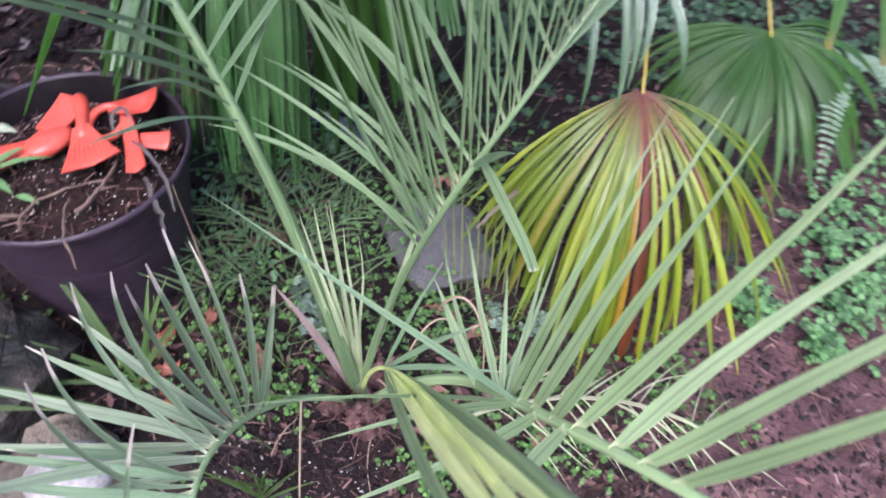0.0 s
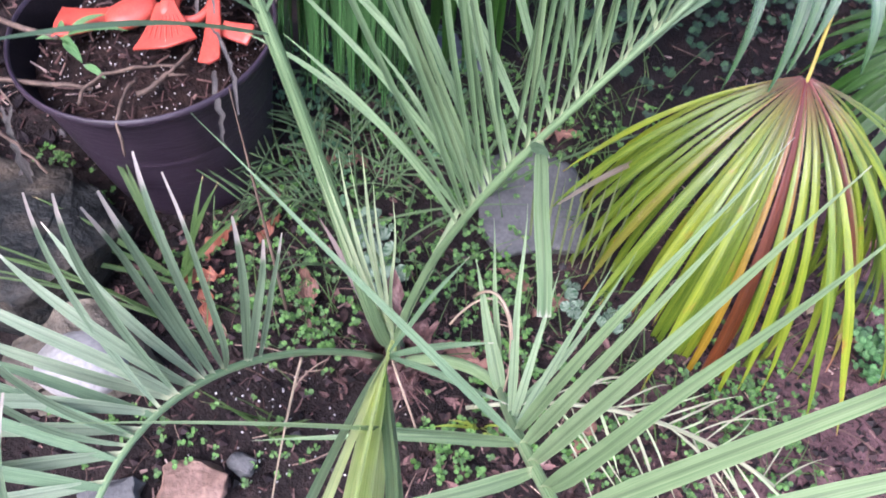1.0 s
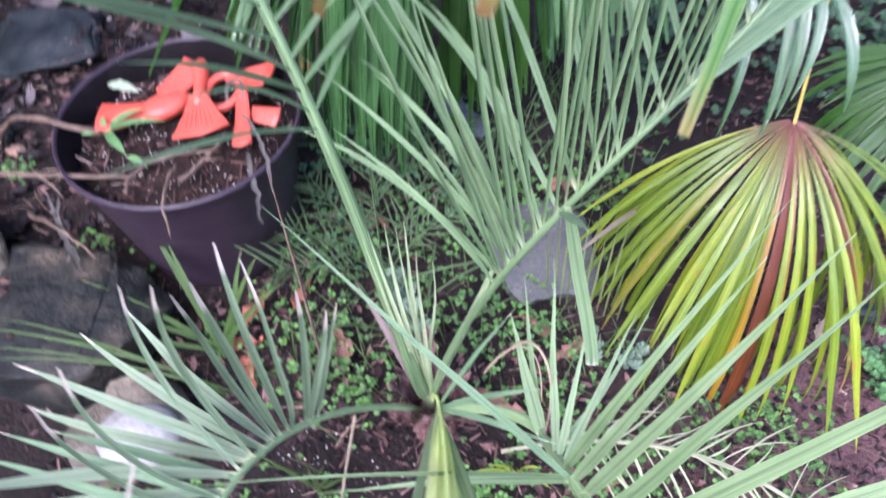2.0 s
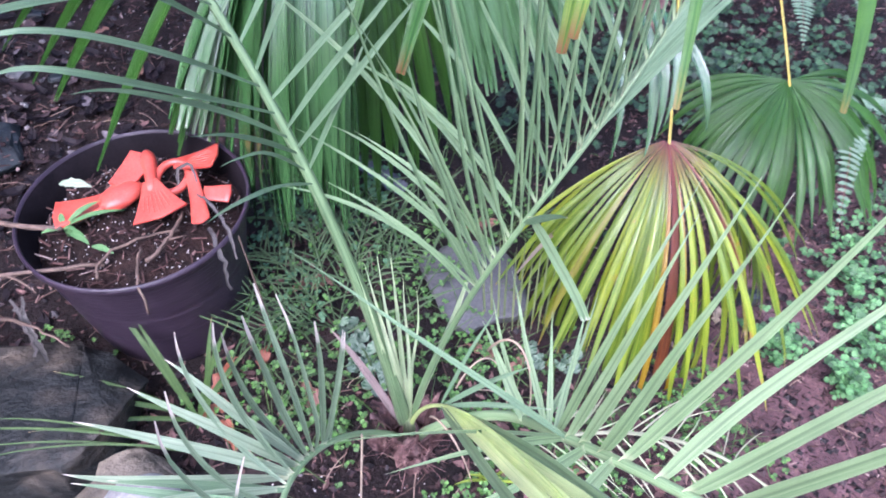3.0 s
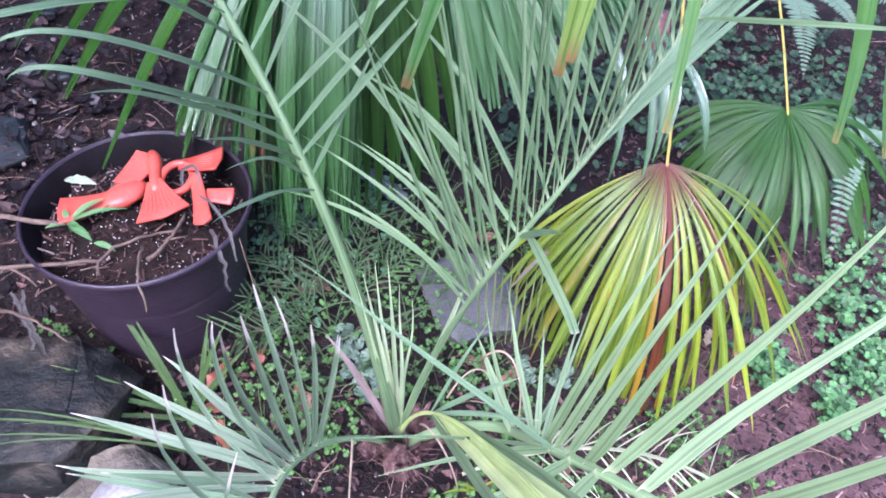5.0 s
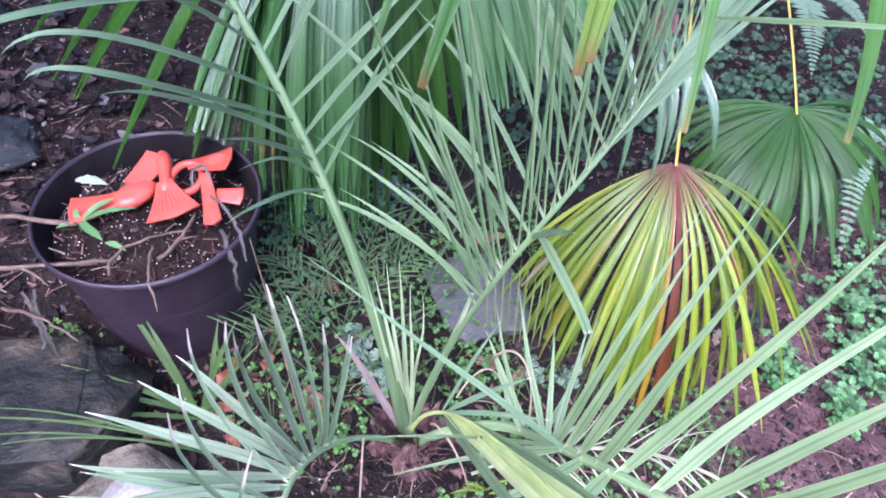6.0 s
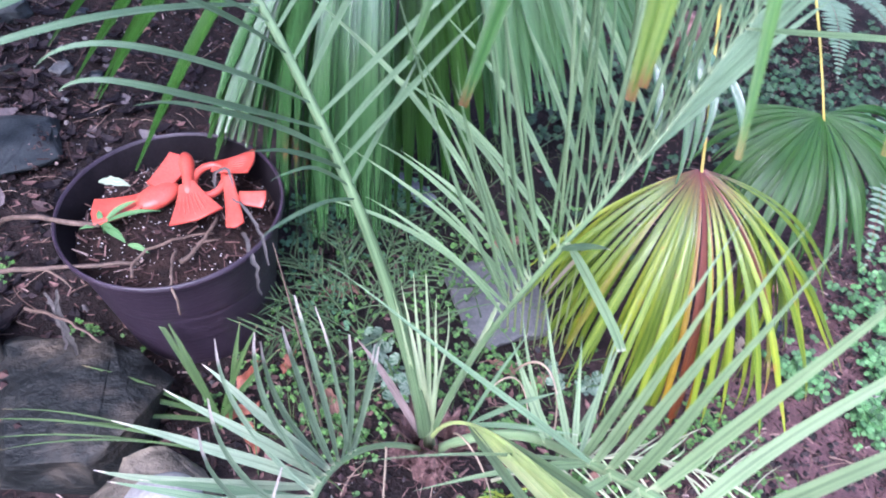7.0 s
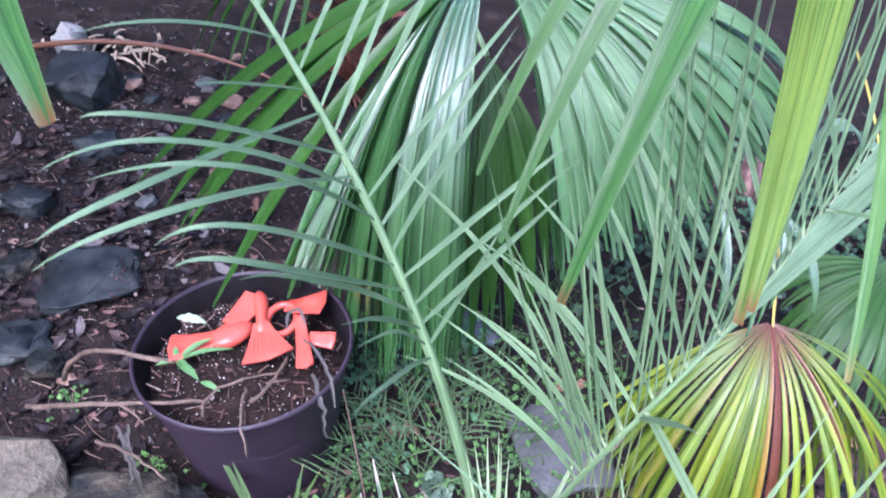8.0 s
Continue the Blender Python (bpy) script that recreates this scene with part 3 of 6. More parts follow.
ob.matrix_world = pose(-0.525, 0.448, ground_z(-0.525, 0.448) + 0.112, 0, 0, 15)
tagged(ob, "smooth pale grey stone half under palm leaves", "stone")
stone("grey_stone", "blue-grey flat stone in the front of the bed", -0.44, 0.30, 0.05, 0.04, 0.03, GREY_ROCK, 63, 20, 0.012, 0.5)
stone("slate", "flat blue-grey slate lying on the soil", -1.17, 1.25, 0.15, 0.14, 0.045, SLATE, 12, 30, 0.01, 0.5, 0.0, 0.09, 0.10)
stone("slate", "flat blue-grey slate lying on the soil", -1.22, 1.03, 0.10, 0.07, 0.035, SLATE, 14, 10, 0.01, 0.5, 0.0, 0.03, 0.14)
stone("grey_stone", "smooth flat grey stone lying under the palm", 0.03, 1.04, 0.12, 0.16, 0.055, GREY_ROCK, 21, 20, 0.012, 0.5)
stone("brown_stone", "brown angular stone lying in the soil", -0.335, 0.355, 0.058, 0.055, 0.035, BROWN_ROCK, 33, 20, 0.015, 0.5)
stone("brown_stone", "small rounded brown stone", -0.285, 0.41, 0.028, 0.018, 0.016, GREY_ROCK, 35, 0, 0.01)
stone("grey_stone", "dark grey stone in the border", -1.55, 2.03, 0.14, 0.12, 0.10, SLATE, 41, 0, 0.03)
stone("pale_stone", "white stone at the back of the bed", -1.66, 2.2, 0.055, 0.05, 0.07, WHITE_ROCK, 43, 0, 0.06)
stone("grey_stone", "dark grey stone in the border", -1.42, 1.47, 0.075, 0.06, 0.045, SLATE, 45, 0, 0.015)
stone("grey_stone", "dark grey stone in the border", -1.36, 1.75, 0.08, 0.06, 0.05, SLATE, 47, 40, 0.015)
stone("brown_stone", "brown angular stone in the border", -1.12, 0.98, 0.05, 0.04, 0.035, ROCK, 49, 0, 0.015)
stone("brown_stone", "brown angular stone in the border", -1.33, 1.26, 0.055, 0.045, 0.03, ROCK, 51, 60, 0.015)
stone("pale_stone", "small white pebble on the soil", -1.10, 1.47, 0.011, 0.010, 0.009, WHITE_ROCK, 53, 0, 0.006)
stone("pale_stone", "small yellowish pebble beside the clover", 0.93, 0.95, 0.018, 0.014, 0.012, WHITE_ROCK, 55, 0, 0.008)
stone("grey_stone", "small dark stone near the fan leaf", 0.70, 1.10, 0.035, 0.03, 0.025, SLATE, 57, 0, 0.01)

for k in range(38):
    x, y = rnd.uniform(-1.85, -0.95), rnd.uniform(0.95, 2.4)
    if abs(x + 1.10) < 0.2 and abs(y - 1.24) < 0.2:
        continue
    size = rnd.uniform(0.016, 0.045)
    mat, word = ((SLATE, "dark grey"), (GREY_ROCK, "lilac grey"), (BROWN_ROCK, "dull brown"), (ROCK, "dark brown"))[k % 4]
    ob = stone("border_stone", word + " stone lying in the soil border", x, y, size, size * rnd.uniform(0.6, 0.9), size * 0.45, mat, 70 + k, rnd.uniform(0, 180), size * 0.2, 0.0, 0.0, 0.1)
    tagged(ob, word + " stone lying in the soil border", "stone", "stones in the border")



def crumbs_on(name, label, x, y, rx, ry, rise, count):
    """Crumbs of bark and leaf lying on a flat stone."""
    bm = bmesh.new()
    z = ground_z(x, y) + rise
    for k in range(count):
        a, r = rnd.uniform(0, 2 * math.pi), math.sqrt(rnd.random())
        p = Vector((x + rx * r * math.cos(a), y + ry * r * math.sin(a), z))
        (chip if k % 3 else clod)(bm, p)
    tagged(mesh_object(name, bm, MULCH, smooth=False), label, "litter", kind="stuff")


crumbs_on("slate_litter", "crumbs of bark and soil lying on the slate", -1.10, 1.24, 0.11, 0.10, 0.030, 110)
crumbs_on("rock_litter", "crumbs of bark and soil lying on the flat rock", -0.78, 0.62, 0.13, 0.10, 0.074, 120)

# ---------- pot ----------
POT = Vector((-0.612, 0.93, 0.075))


def build_pot():
    pot = thing("plant_pot", "dark purple plastic nursery pot full of potting soil", "plant pot")
    pot.location = POT
    bm = bmesh.new()
    outer = [(0.140, 0.0), (0.147, 0.012), (0.155, 0.05), (0.166, 0.12), (0.179, 0.20), (0.194, 0.288), (0.199, 0.308), (0.205, 0.310), (0.2085, 0.314), (0.2085, 0.322), (0.206, 0.326)]
    inner = [(0.2035, 0.326), (0.2015, 0.320)]
    prof = []
    for (r0, z0), (r1, z1) in zip(outer, outer[1:]):
        n = max(1, int((z1 - z0) / 0.006))
        prof += [(r0 + (r1 - r0) * k / n + (0.0013 if 0.02 < z0 + (z1 - z0) * k / n < 0.30 and k % 2 else 0), z0 + (z1 - z0) * k / n) for k in range(n)]
    prof += [outer[-1]] + inner
    seg = 72
    rings = [[bm.verts.new((r * math.cos(2 * math.pi * j / seg), r * math.sin(2 * math.pi * j / seg), z)) for j in range(seg)] for r, z in prof]
    for a, b in zip(rings, rings[1:]):
        for j in range(seg):
            bm.faces.new((a[j], a[(j + 1) % seg], b[(j + 1) % seg], b[j]))
    bm.faces.new(rings[0][::-1])
    part("body", bm, PLASTIC, pot, "dark purple ribbed plastic")
    # inner wall as its own part, so that it carries the painted shade
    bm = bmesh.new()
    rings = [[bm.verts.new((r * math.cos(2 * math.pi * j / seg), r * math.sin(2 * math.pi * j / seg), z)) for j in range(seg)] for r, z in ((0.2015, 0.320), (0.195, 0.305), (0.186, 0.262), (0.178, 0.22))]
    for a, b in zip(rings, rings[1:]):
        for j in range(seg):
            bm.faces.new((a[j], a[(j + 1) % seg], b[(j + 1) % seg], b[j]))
    part("inner_wall", bm, SHADED_PLASTIC, pot, "inner wall of the pot, shade put into its near-black colour")
    bm = bmesh.new()
    rings = []
    for k in range(19):
        r = 0.1865 * k / 18
        row = []
        for j in range(48):
            a = 2 * math.pi * j / 48
            x, y = r * math.cos(a), r * math.sin(a)
            z = 0.262 + 0.036 * (1 - (r / 0.1865) ** 3) + 0.009 * noise.noise((x * 25, y * 25, 1)) + 0.004 * noise.noise((x * 70, y * 70, 2))
            row.append(bm.verts.new((x, y, z)) if k else None)
        rings.append(row)
    centre = bm.verts.new((0, 0, 0.297))
    for j in range(48):
        bm.faces.new((centre, rings[1][j], rings[1][(j + 1) % 48]))
        for k in range(1, 18):
            bm.faces.new((rings[k][j], rings[k + 1][j], rings[k + 1][(j + 1) % 48], rings[k][(j + 1) % 48]))
    part("potting_soil", bm, POT_SOIL, pot, "dark potting soil flecked with perlite")
    bm = bmesh.new()
    for _ in range(460):
        r, a = 0.183 * math.sqrt(rnd.random()), rnd.uniform(0, 2 * math.pi)
        grain(bm, Vector((r * math.cos(a), r * math.sin(a), 0.266 + 0.036 * (1 - (r / 0.1865) ** 3))), (0.0008, 0.0022))
    tagged(part("perlite", bm, PERLITE, pot, smooth=False), kind="stuff")
    bm = bmesh.new()
    for _ in range(420):
        r, a = 0.18 * math.sqrt(rnd.random()), rnd.uniform(0, 2 * math.pi)
        chip(bm, Vector((r * math.cos(a), r * math.sin(a), 0.268 + 0.036 * (1 - (r / 0.1865) ** 3))), (0.006, 0.035), (0.0012, 0.004))
    tagged(part("bark", bm, MULCH, pot, smooth=False), kind="stuff")
    return pot


build_pot()
SOIL_Z = POT.z + 0.296


def plate(bm, outline, z0, z1, m, dish=0.0):
    """A bevelled plate of the outline's shape, dished, laid by m."""
    n = len(outline)
    c = sum((Vector(p) for p in outline), Vector((0, 0))) / n

    def at(p, k, z):
        q = c + (Vector(p) - c) * k
        lift = dish * ((q - c).length ** 2) * 20
        return bm.verts.new(m @ Vector((q.x, q.y, z + lift)))
    rings = [[at(p, k, z) for p in outline] for k, z in ((0.9, z0), (1.0, z0 + 0.001), (1.0, z1 - 0.001), (0.95, z1), (0.5, z1))]
    for a, b in zip(rings, rings[1:]):
        for j in range(n):
            bm.faces.new((a[j], a[(j + 1) % n], b[(j + 1) % n], b[j]))
    bm.faces.new(rings[0][::-1])
    bm.faces.new(rings[-1])


def paddle_outline(length, w0, w1):
    out = []
    for t in (0, 0.3, 0.6, 0.85, 1.0):
        out.append((length * t, -(w0 + (w1 - w0) * t**1.1) / 2))
    out.append((length * 1.06, 0))
    return out + [(x, -y) for x, y in out[-2::-1]]


def lay(a, b, roll=0.0):
    """A pose with its x axis from a to b."""
    a, b = Vector(a), Vector(b)
    x = (b - a).normalized()
    y = Vector((0, 0, 1)).cross(x).normalized()
    z = x.cross(y)
    return Matrix.Translation(a) @ Matrix((x, y, z)).transposed().to_4x4() @ pose(0, 0, 0, roll, 0, 0)


def paddle(ob, length, w0, w1, a, b, roll, ribs=0, thick=0.006, name="paddle"):
    """A flared plastic plate from a towards b, with raised ribs of its own."""
    m = lay(a, b, roll)
    bm = bmesh.new()
    plate(bm, paddle_outline(length, w0, w1), -thick / 2, thick / 2, m, 0.08)
    plate_ob = part(name, bm, ORANGE, ob)
    for k in range(ribs):
        y = (k / (ribs - 1) - 0.5) * 0.86
        bm = bmesh.new()
        q = [m @ Vector((length * t, y * (w0 + (w1 - w0) * t), thick / 2 + 0.0006 + 0.02 * (t - 0.5) ** 2 * length)) for t in (0.28, 0.5, 0.75, 0.94)]
        tube(bm, q, [0.0008, 0.0014, 0.0016, 0.0012], 5)
        part("rib", bm, ORANGE, plate_ob)


def build_orange():
    ob = thing("plastic_toy_part", "orange-red plastic piece with ring and flared ribbed ends", "plastic piece", "orange plastic pieces in the pot")
    z = SOIL_Z + 0.030
    ring = Vector((-0.556, 0.995, z + 0.002))
    bm = bmesh.new()
    pts = [ring + Vector((0.029 * math.cos(a), 0.036 * math.sin(a), 0.006 * math.sin(a))) for a in (2 * math.pi * k / 28 for k in range(29))]
    tube(bm, pts, 0.0075, 8)
    part("ring", bm, ORANGE, ob)
    paddle(ob, 0.092, 0.028, 0.098, (-0.590, 0.972, z + 0.008), (-0.548, 0.888, z + 0.004), 6, 9)
    paddle(ob, 0.078, 0.036, 0.090, (-0.556, 1.026, z + 0.004), (-0.481, 1.036, z + 0.018), -12, 8)
    paddle(ob, 0.120, 0.020, 0.034, (-0.520, 1.002, z + 0.004), (-0.480, 0.890, z - 0.008), 10)
    paddle(ob, 0.050, 0.026, 0.036, (-0.492, 0.960, z - 0.006), (-0.445, 0.958, z - 0.004), 20)
    bm = bmesh.new()
    tube(bm, curve_points([(-0.583, 0.950, z + 0.002), (-0.590, 0.985, z + 0.010), (-0.605, 1.020, z + 0.014), (-0.620, 1.055, z + 0.008)], 9), [0.010, 0.012, 0.0115, 0.0115, 0.0125, 0.0145, 0.0155, 0.014, 0.008], 12)
    part("neck", bm, ORANGE, ob)
    two = thing("plastic_toy_part", "rounded orange-red plastic piece with a flared tail", "plastic piece", "orange plastic pieces in the pot")
    z -= 0.006
    bm = bmesh.new()
    m = Matrix.Translation((-0.640, 0.948, z + 0.004)) @ pose(0, 0, 0, 0, 0, 50) @ Matrix.Diagonal((0.044, 0.030, 0.019, 1))
    bmesh.ops.create_uvsphere(bm, u_segments=24, v_segments=14, radius=1.0, matrix=m)
    for v in bm.verts:
        v.co += Vector((0, 0, 0.004 * noise.noise(v.co * 30)))
    part("body", bm, ORANGE, two)
    paddle(two, 0.082, 0.040, 0.052, (-0.645, 0.958, z + 0.012), (-0.618, 1.036, z + 0.022), 10, 0, 0.008, "flap")
    paddle(two, 0.098, 0.040, 0.078, (-0.655, 0.935, z + 0.002), (-0.742, 0.900, z - 0.006), 6, 0, 0.007, "tail")


build_orange()


def twig(name, label, pts, r0, r1, side=()):
    ob = thing(name, label, "twig")
    bm = bmesh.new()
    p = curve_points(pts, 14)
    p = [q + Vector((rnd.gauss(0, 0.0012), rnd.gauss(0, 0.0012), rnd.gauss(0, 0.001))) for q in p]
    tube(bm, p, [r0 + (r1 - r0) * k / 13 for k in range(14)], 7, rough=0.3)
    part("stem", bm, TWIG, ob)
    for t, d in side:
        a = bezier([Vector(q) for q in pts], t)
        bm = bmesh.new()
        b = a + Vector(d)
        tube(bm, quad_points(a, (a + b) / 2 + Vector((rnd.gauss(0, 0.01), rnd.gauss(0, 0.01), 0.006)), b, 7), [r1 * 0.8 * (1 - 0.1 * k) for k in range(7)], 5)
        part("side_shoot", bm, TWIG, ob)
    return ob


twig("dry_twig", "pale bent twig reaching over the rim of the pot", [(-1.0, 0.895, 0.27), (-0.93, 0.90, 0.40), (-0.86, 0.862, 0.41), (-0.725, 0.868, 0.395)], 0.0055, 0.0045)
twig("dry_twig", "pale dead twig lying over the rim of the pot", [(-0.98, 0.77, 0.34), (-0.88, 0.748, 0.385), (-0.77, 0.752, 0.408), (-0.63, 0.795, 0.382)], 0.0055, 0.0035, [(0.6, (0.06, -0.03, -0.01)), (0.35, (-0.03, 0.05, -0.02))])
twig("dry_twig", "thin brown twig lying on the potting soil", [(-0.56, 0.80, 0.384), (-0.525, 0.84, 0.392), (-0.52, 0.88, 0.392), (-0.525, 0.92, 0.385)], 0.004, 0.003, [(0.4, (0.03, 0.01, 0.0))])
twig("dry_twig", "thin brown twig lying on the potting soil", [(-0.63, 0.76, 0.384), (-0.66, 0.80, 0.392), (-0.60, 0.85, 0.392), (-0.52, 0.88, 0.385)], 0.0032, 0.002)
twig("dry_twig", "thin brown stem hanging over the rim of the pot", [(-0.575, 0.83, 0.385), (-0.565, 0.78, 0.412), (-0.545, 0.715, 0.413), (-0.535, 0.708, 0.36)], 0.0028, 0.0022)
twig("dry_twig", "thin grey twig lying in front of the pot", [(-0.86, 0.76, 0.27), (-0.80, 0.74, 0.3), (-0.74, 0.715, 0.3), (-0.70, 0.70, 0.27)], 0.004, 0.002)


def ribbon_leaf(parent, name, pts, w, material, normal=(0, 0, 1), crumple=0.25, n=14):
    p = curve_points(pts, n)
    p = [q + Vector((rnd.gauss(0, w * crumple * 0.3), rnd.gauss(0, w * crumple * 0.3), rnd.gauss(0, w * crumple * 0.3))) for q in p]
    bm = bmesh.new()
    blade(bm, p, [w * (0.5 + 0.6 * math.sin(math.pi * min(1, 0.15 + 0.8 * k / n))) * rnd.uniform(0.8, 1.15) for k in range(n)], Vector(normal), 0.5, rnd.uniform(-1.2, 1.2))
    return part(name, bm, material, parent)


dry = thing("withered_leaves", "crumpled grey withered leaves draped over the rim of the pot", "dead leaf")
for pts, w in (
    ([(-0.540, 0.965, 0.40), (-0.550, 1.0, 0.44), (-0.505, 1.005, 0.45), (-0.49, 0.93, 0.41)], 0.010),
    ([(-0.495, 0.94, 0.41), (-0.45, 0.90, 0.43), (-0.42, 0.86, 0.42), (-0.405, 0.80, 0.33)], 0.010),
    ([(-0.46, 0.87, 0.40), (-0.44, 0.83, 0.42), (-0.42, 0.79, 0.38), (-0.42, 0.775, 0.31)], 0.013),
):
    ribbon_leaf(dry, "leaf", pts[:3] + [Vector(pts[2]).lerp(Vector(pts[3]), 0.6)], w * 0.6, GREY_LEAF, (0.3, -0.6, 0.7), 0.9)
dry = thing("withered_leaves", "grey withered leaf hanging by the rock beside the pot", "dead leaf")
for pts, w in (([(-0.80, 0.78, 0.30), (-0.79, 0.75, 0.31), (-0.775, 0.72, 0.27), (-0.76, 0.70, 0.19)], 0.018), ([(-0.83, 0.79, 0.29), (-0.80, 0.76, 0.28), (-0.79, 0.73, 0.24), (-0.795, 0.71, 0.18)], 0.014), ([(-0.82, 0.77, 0.28), (-0.79, 0.75, 0.27), (-0.77, 0.73, 0.23), (-0.77, 0.71, 0.17)], 0.016)):
    ribbon_leaf(dry, "leaf", pts, w * 0.45, GREY_LEAF, (0, -0.6, 0.8), 1.3)


def oval_leaf(parent, name, a, b, w, material, normal=(0, 0, 1), sag=0.2, n=9, crumple=0.0):
    a, b = Vector(a), Vector(b)
    m = (a + b) / 2 + Vector((0, 0, (b - a).length * sag))
    bm = bmesh.new()
    blade(bm, quad_points(a, m, b, n), [w * max(0.08, math.sin(math.pi * (0.06 + 0.92 * (k / (n - 1)) ** 0.9))) * rnd.uniform(1 - crumple, 1) for k in range(n)], Vector(normal), 0.25, rnd.uniform(-1, 1) * crumple)
    if crumple:
        for v in bm.verts:
            v.co += Vector([rnd.gauss(0, w * crumple * 0.12) for _ in range(3)]) + Vector((0, 0, abs(rnd.gauss(0, w * crumple * 0.25))))
    return part(name, bm, material, parent)


weed = thing("weed_seedling", "small green weed growing in the pot", "weed")
bm = bmesh.new()
tube(bm, [Vector((-0.722, 0.872, 0.37)), Vector((-0.722, 0.873, 0.385)), Vector((-0.72, 0.875, 0.395))], 0.003, 6)
part("stem", bm, WEED_LEAF, weed)
for a, b, w in (((-0.72, 0.875, 0.393), (-0.655, 0.925, 0.418), 0.020), ((-0.72, 0.872, 0.393), (-0.60, 0.905, 0.412), 0.017), ((-0.718, 0.868, 0.39), (-0.655, 0.826, 0.392), 0.022), ((-0.66, 0.83, 0.39), (-0.61, 0.812, 0.388), 0.017), ((-0.725, 0.87, 0.392), (-0.69, 0.86, 0.398), 0.016), ((-0.725, 0.868, 0.392), (-0.76, 0.85, 0.397), 0.014), ((-0.724, 0.876, 0.394), (-0.735, 0.90, 0.405), 0.014)):
    oval_leaf(weed, "leaf", a, Vector(a).lerp(Vector(b), 0.85), w * 0.75, WEED_LEAF)
fallen = thing("fallen_leaf", "wilted grey-green leaf lying on the orange plastic", "leaf")
oval_leaf(fallen, "leaf_blade", (-0.757, 0.964, 0.407), (-0.694, 0.957, 0.410), 0.024, FALLEN_LEAF, crumple=0.35)

# ---------- feather palm ----------


def leaflet(parent, base, tip, bow, width, material, normal, fold=0.35, n=12, blunt=0.0, name="leaflet", sword=False):
    base, tip = Vector(base), Vector(tip)
    mid = (base + tip) / 2 + Vector(bow)
    pts = quad_points(base, mid, tip, n)
    sway = Vector((rnd.gauss(0, 1), rnd.gauss(0, 1), rnd.gauss(0, 0.6))) * (tip - base).length * 0.007
    turn, lag = rnd.uniform(5, 11), rnd.uniform(0, 6)
    pts = [p + sway * (k / n) * math.sin(turn * k / n + lag) for k, p in enumerate(pts)]
    bm = bmesh.new()
    blade(bm, pts, long_taper(width, n) if sword else leaflet_widths(width, n, blunt), Vector(normal), fold, rnd.uniform(-0.25, 0.25))
    return part(name, bm, material, parent)


def rachis(palm, pts, r0, r1, material, label, t1=1.0, n=26, name="frond"):
    bm = bmesh.new()
    p = curve_points(pts, n, 0.0, t1)
    tube(bm, p, [r0 + (r1 - r0) * (k / (n - 1)) ** 0.7 for k in range(n)], 8, 0.65, Vector((0, -0.6, 0.8)))
    return part(name, bm, material, palm, label)


def on(pts, s):
    p = [Vector(q) for q in pts]
    if s <= 1:
        return bezier(p, s)
    return p[3] + (p[3] - p[2]) * 3 * (s - 1)


def ranked(frond, pts, keys, s0, s1, count, width, material, normal, fold=0.4, jitter=0.012, droop=0.0, arch=0.0, pack=1.0, wild=0.0):
    """A rank of leaflets from s0 to s1 of the rachis. keys: (s, reach) by which each leaflet's way from its base is found."""
    for k in range(count):
        s = s0 + (s1 - s0) * max(0.0, (k + rnd.uniform(-0.2, 0.2)) / max(1, count - 1)) ** pack
        lo = max([q for q in keys if q[0] <= s] or [keys[0]], key=lambda q: q[0])
        hi = min([q for q in keys if q[0] >= s] or [keys[-1]], key=lambda q: q[0])
        f = 0 if hi[0] == lo[0] else (s - lo[0]) / (hi[0] - lo[0])
        reach = Vector(lo[1]).lerp(Vector(hi[1]), f)
        reach += Vector((rnd.gauss(0, jitter), rnd.gauss(0, jitter), rnd.gauss(0, jitter)))
        reach *= rnd.uniform(1 - wild, 1 + wild * 0.3)
        base = on(pts, s)
        tip = base + reach + Vector((0, 0, -droop))
        leaflet(frond, base, tip, (rnd.gauss(0, 0.03 * wild), rnd.gauss(0, 0.03 * wild), arch * rnd.uniform(1 - wild, 1 + wild)), width * rnd.uniform(0.85, 1.1), material, normal, fold)


TOWARD = (0.0, -0.68, 0.73)
palm = thing("feather_palm", "young blue-green feather palm with stiff arching fronds", "palm")
palm.location = (0, 0, 0)

# short trunk with torn fibre and old leaf bases
bm = bmesh.new()
tube(bm, [Vector((-0.105, 0.625, -0.03)), Vector((-0.105, 0.622, 0.03)), Vector((-0.103, 0.618, 0.08)), Vector((-0.102, 0.612, 0.13)), Vector((-0.10, 0.605, 0.19))], [0.034, 0.033, 0.028, 0.020, 0.010], 14, rough=0.35)
part("trunk", bm, CROWN_FIBRE, palm, "brown fibrous palm stem")
for k in range(26):
    a = k * 2.4 + rnd.uniform(-0.3, 0.3)
    low = 0.005 + 0.0045 * k
    d = Vector((math.cos(a), math.sin(a), 0))
    c = Vector((-0.103, 0.618, low)) + d * 0.029
    tall, out = rnd.uniform(0.06, 0.19) - 0.35 * low, rnd.uniform(-0.01, 0.07)
    bm = bmesh.new()
    n = 9
    ws = [0.044 * (1 - 0.6 * (i / (n - 1)) ** 1.5) * rnd.uniform(0.75, 1.1) for i in range(n - 1)] + [0.006]
    blade(bm, quad_points(c, c + d * 0.012 + Vector((0, 0, tall * 0.6)), c + d * out + Vector((0, 0, tall)), n), ws, d + Vector((0, 0, 0.25)), -0.55, rnd.uniform(-0.4, 0.4))
    for v in bm.verts:
        v.co += Vector((rnd.gauss(0, 0.003), rnd.gauss(0, 0.003), rnd.gauss(0, 0.004)))
    part("leaf_base", bm, CROWN_FIBRE, palm)
bm = bmesh.new()
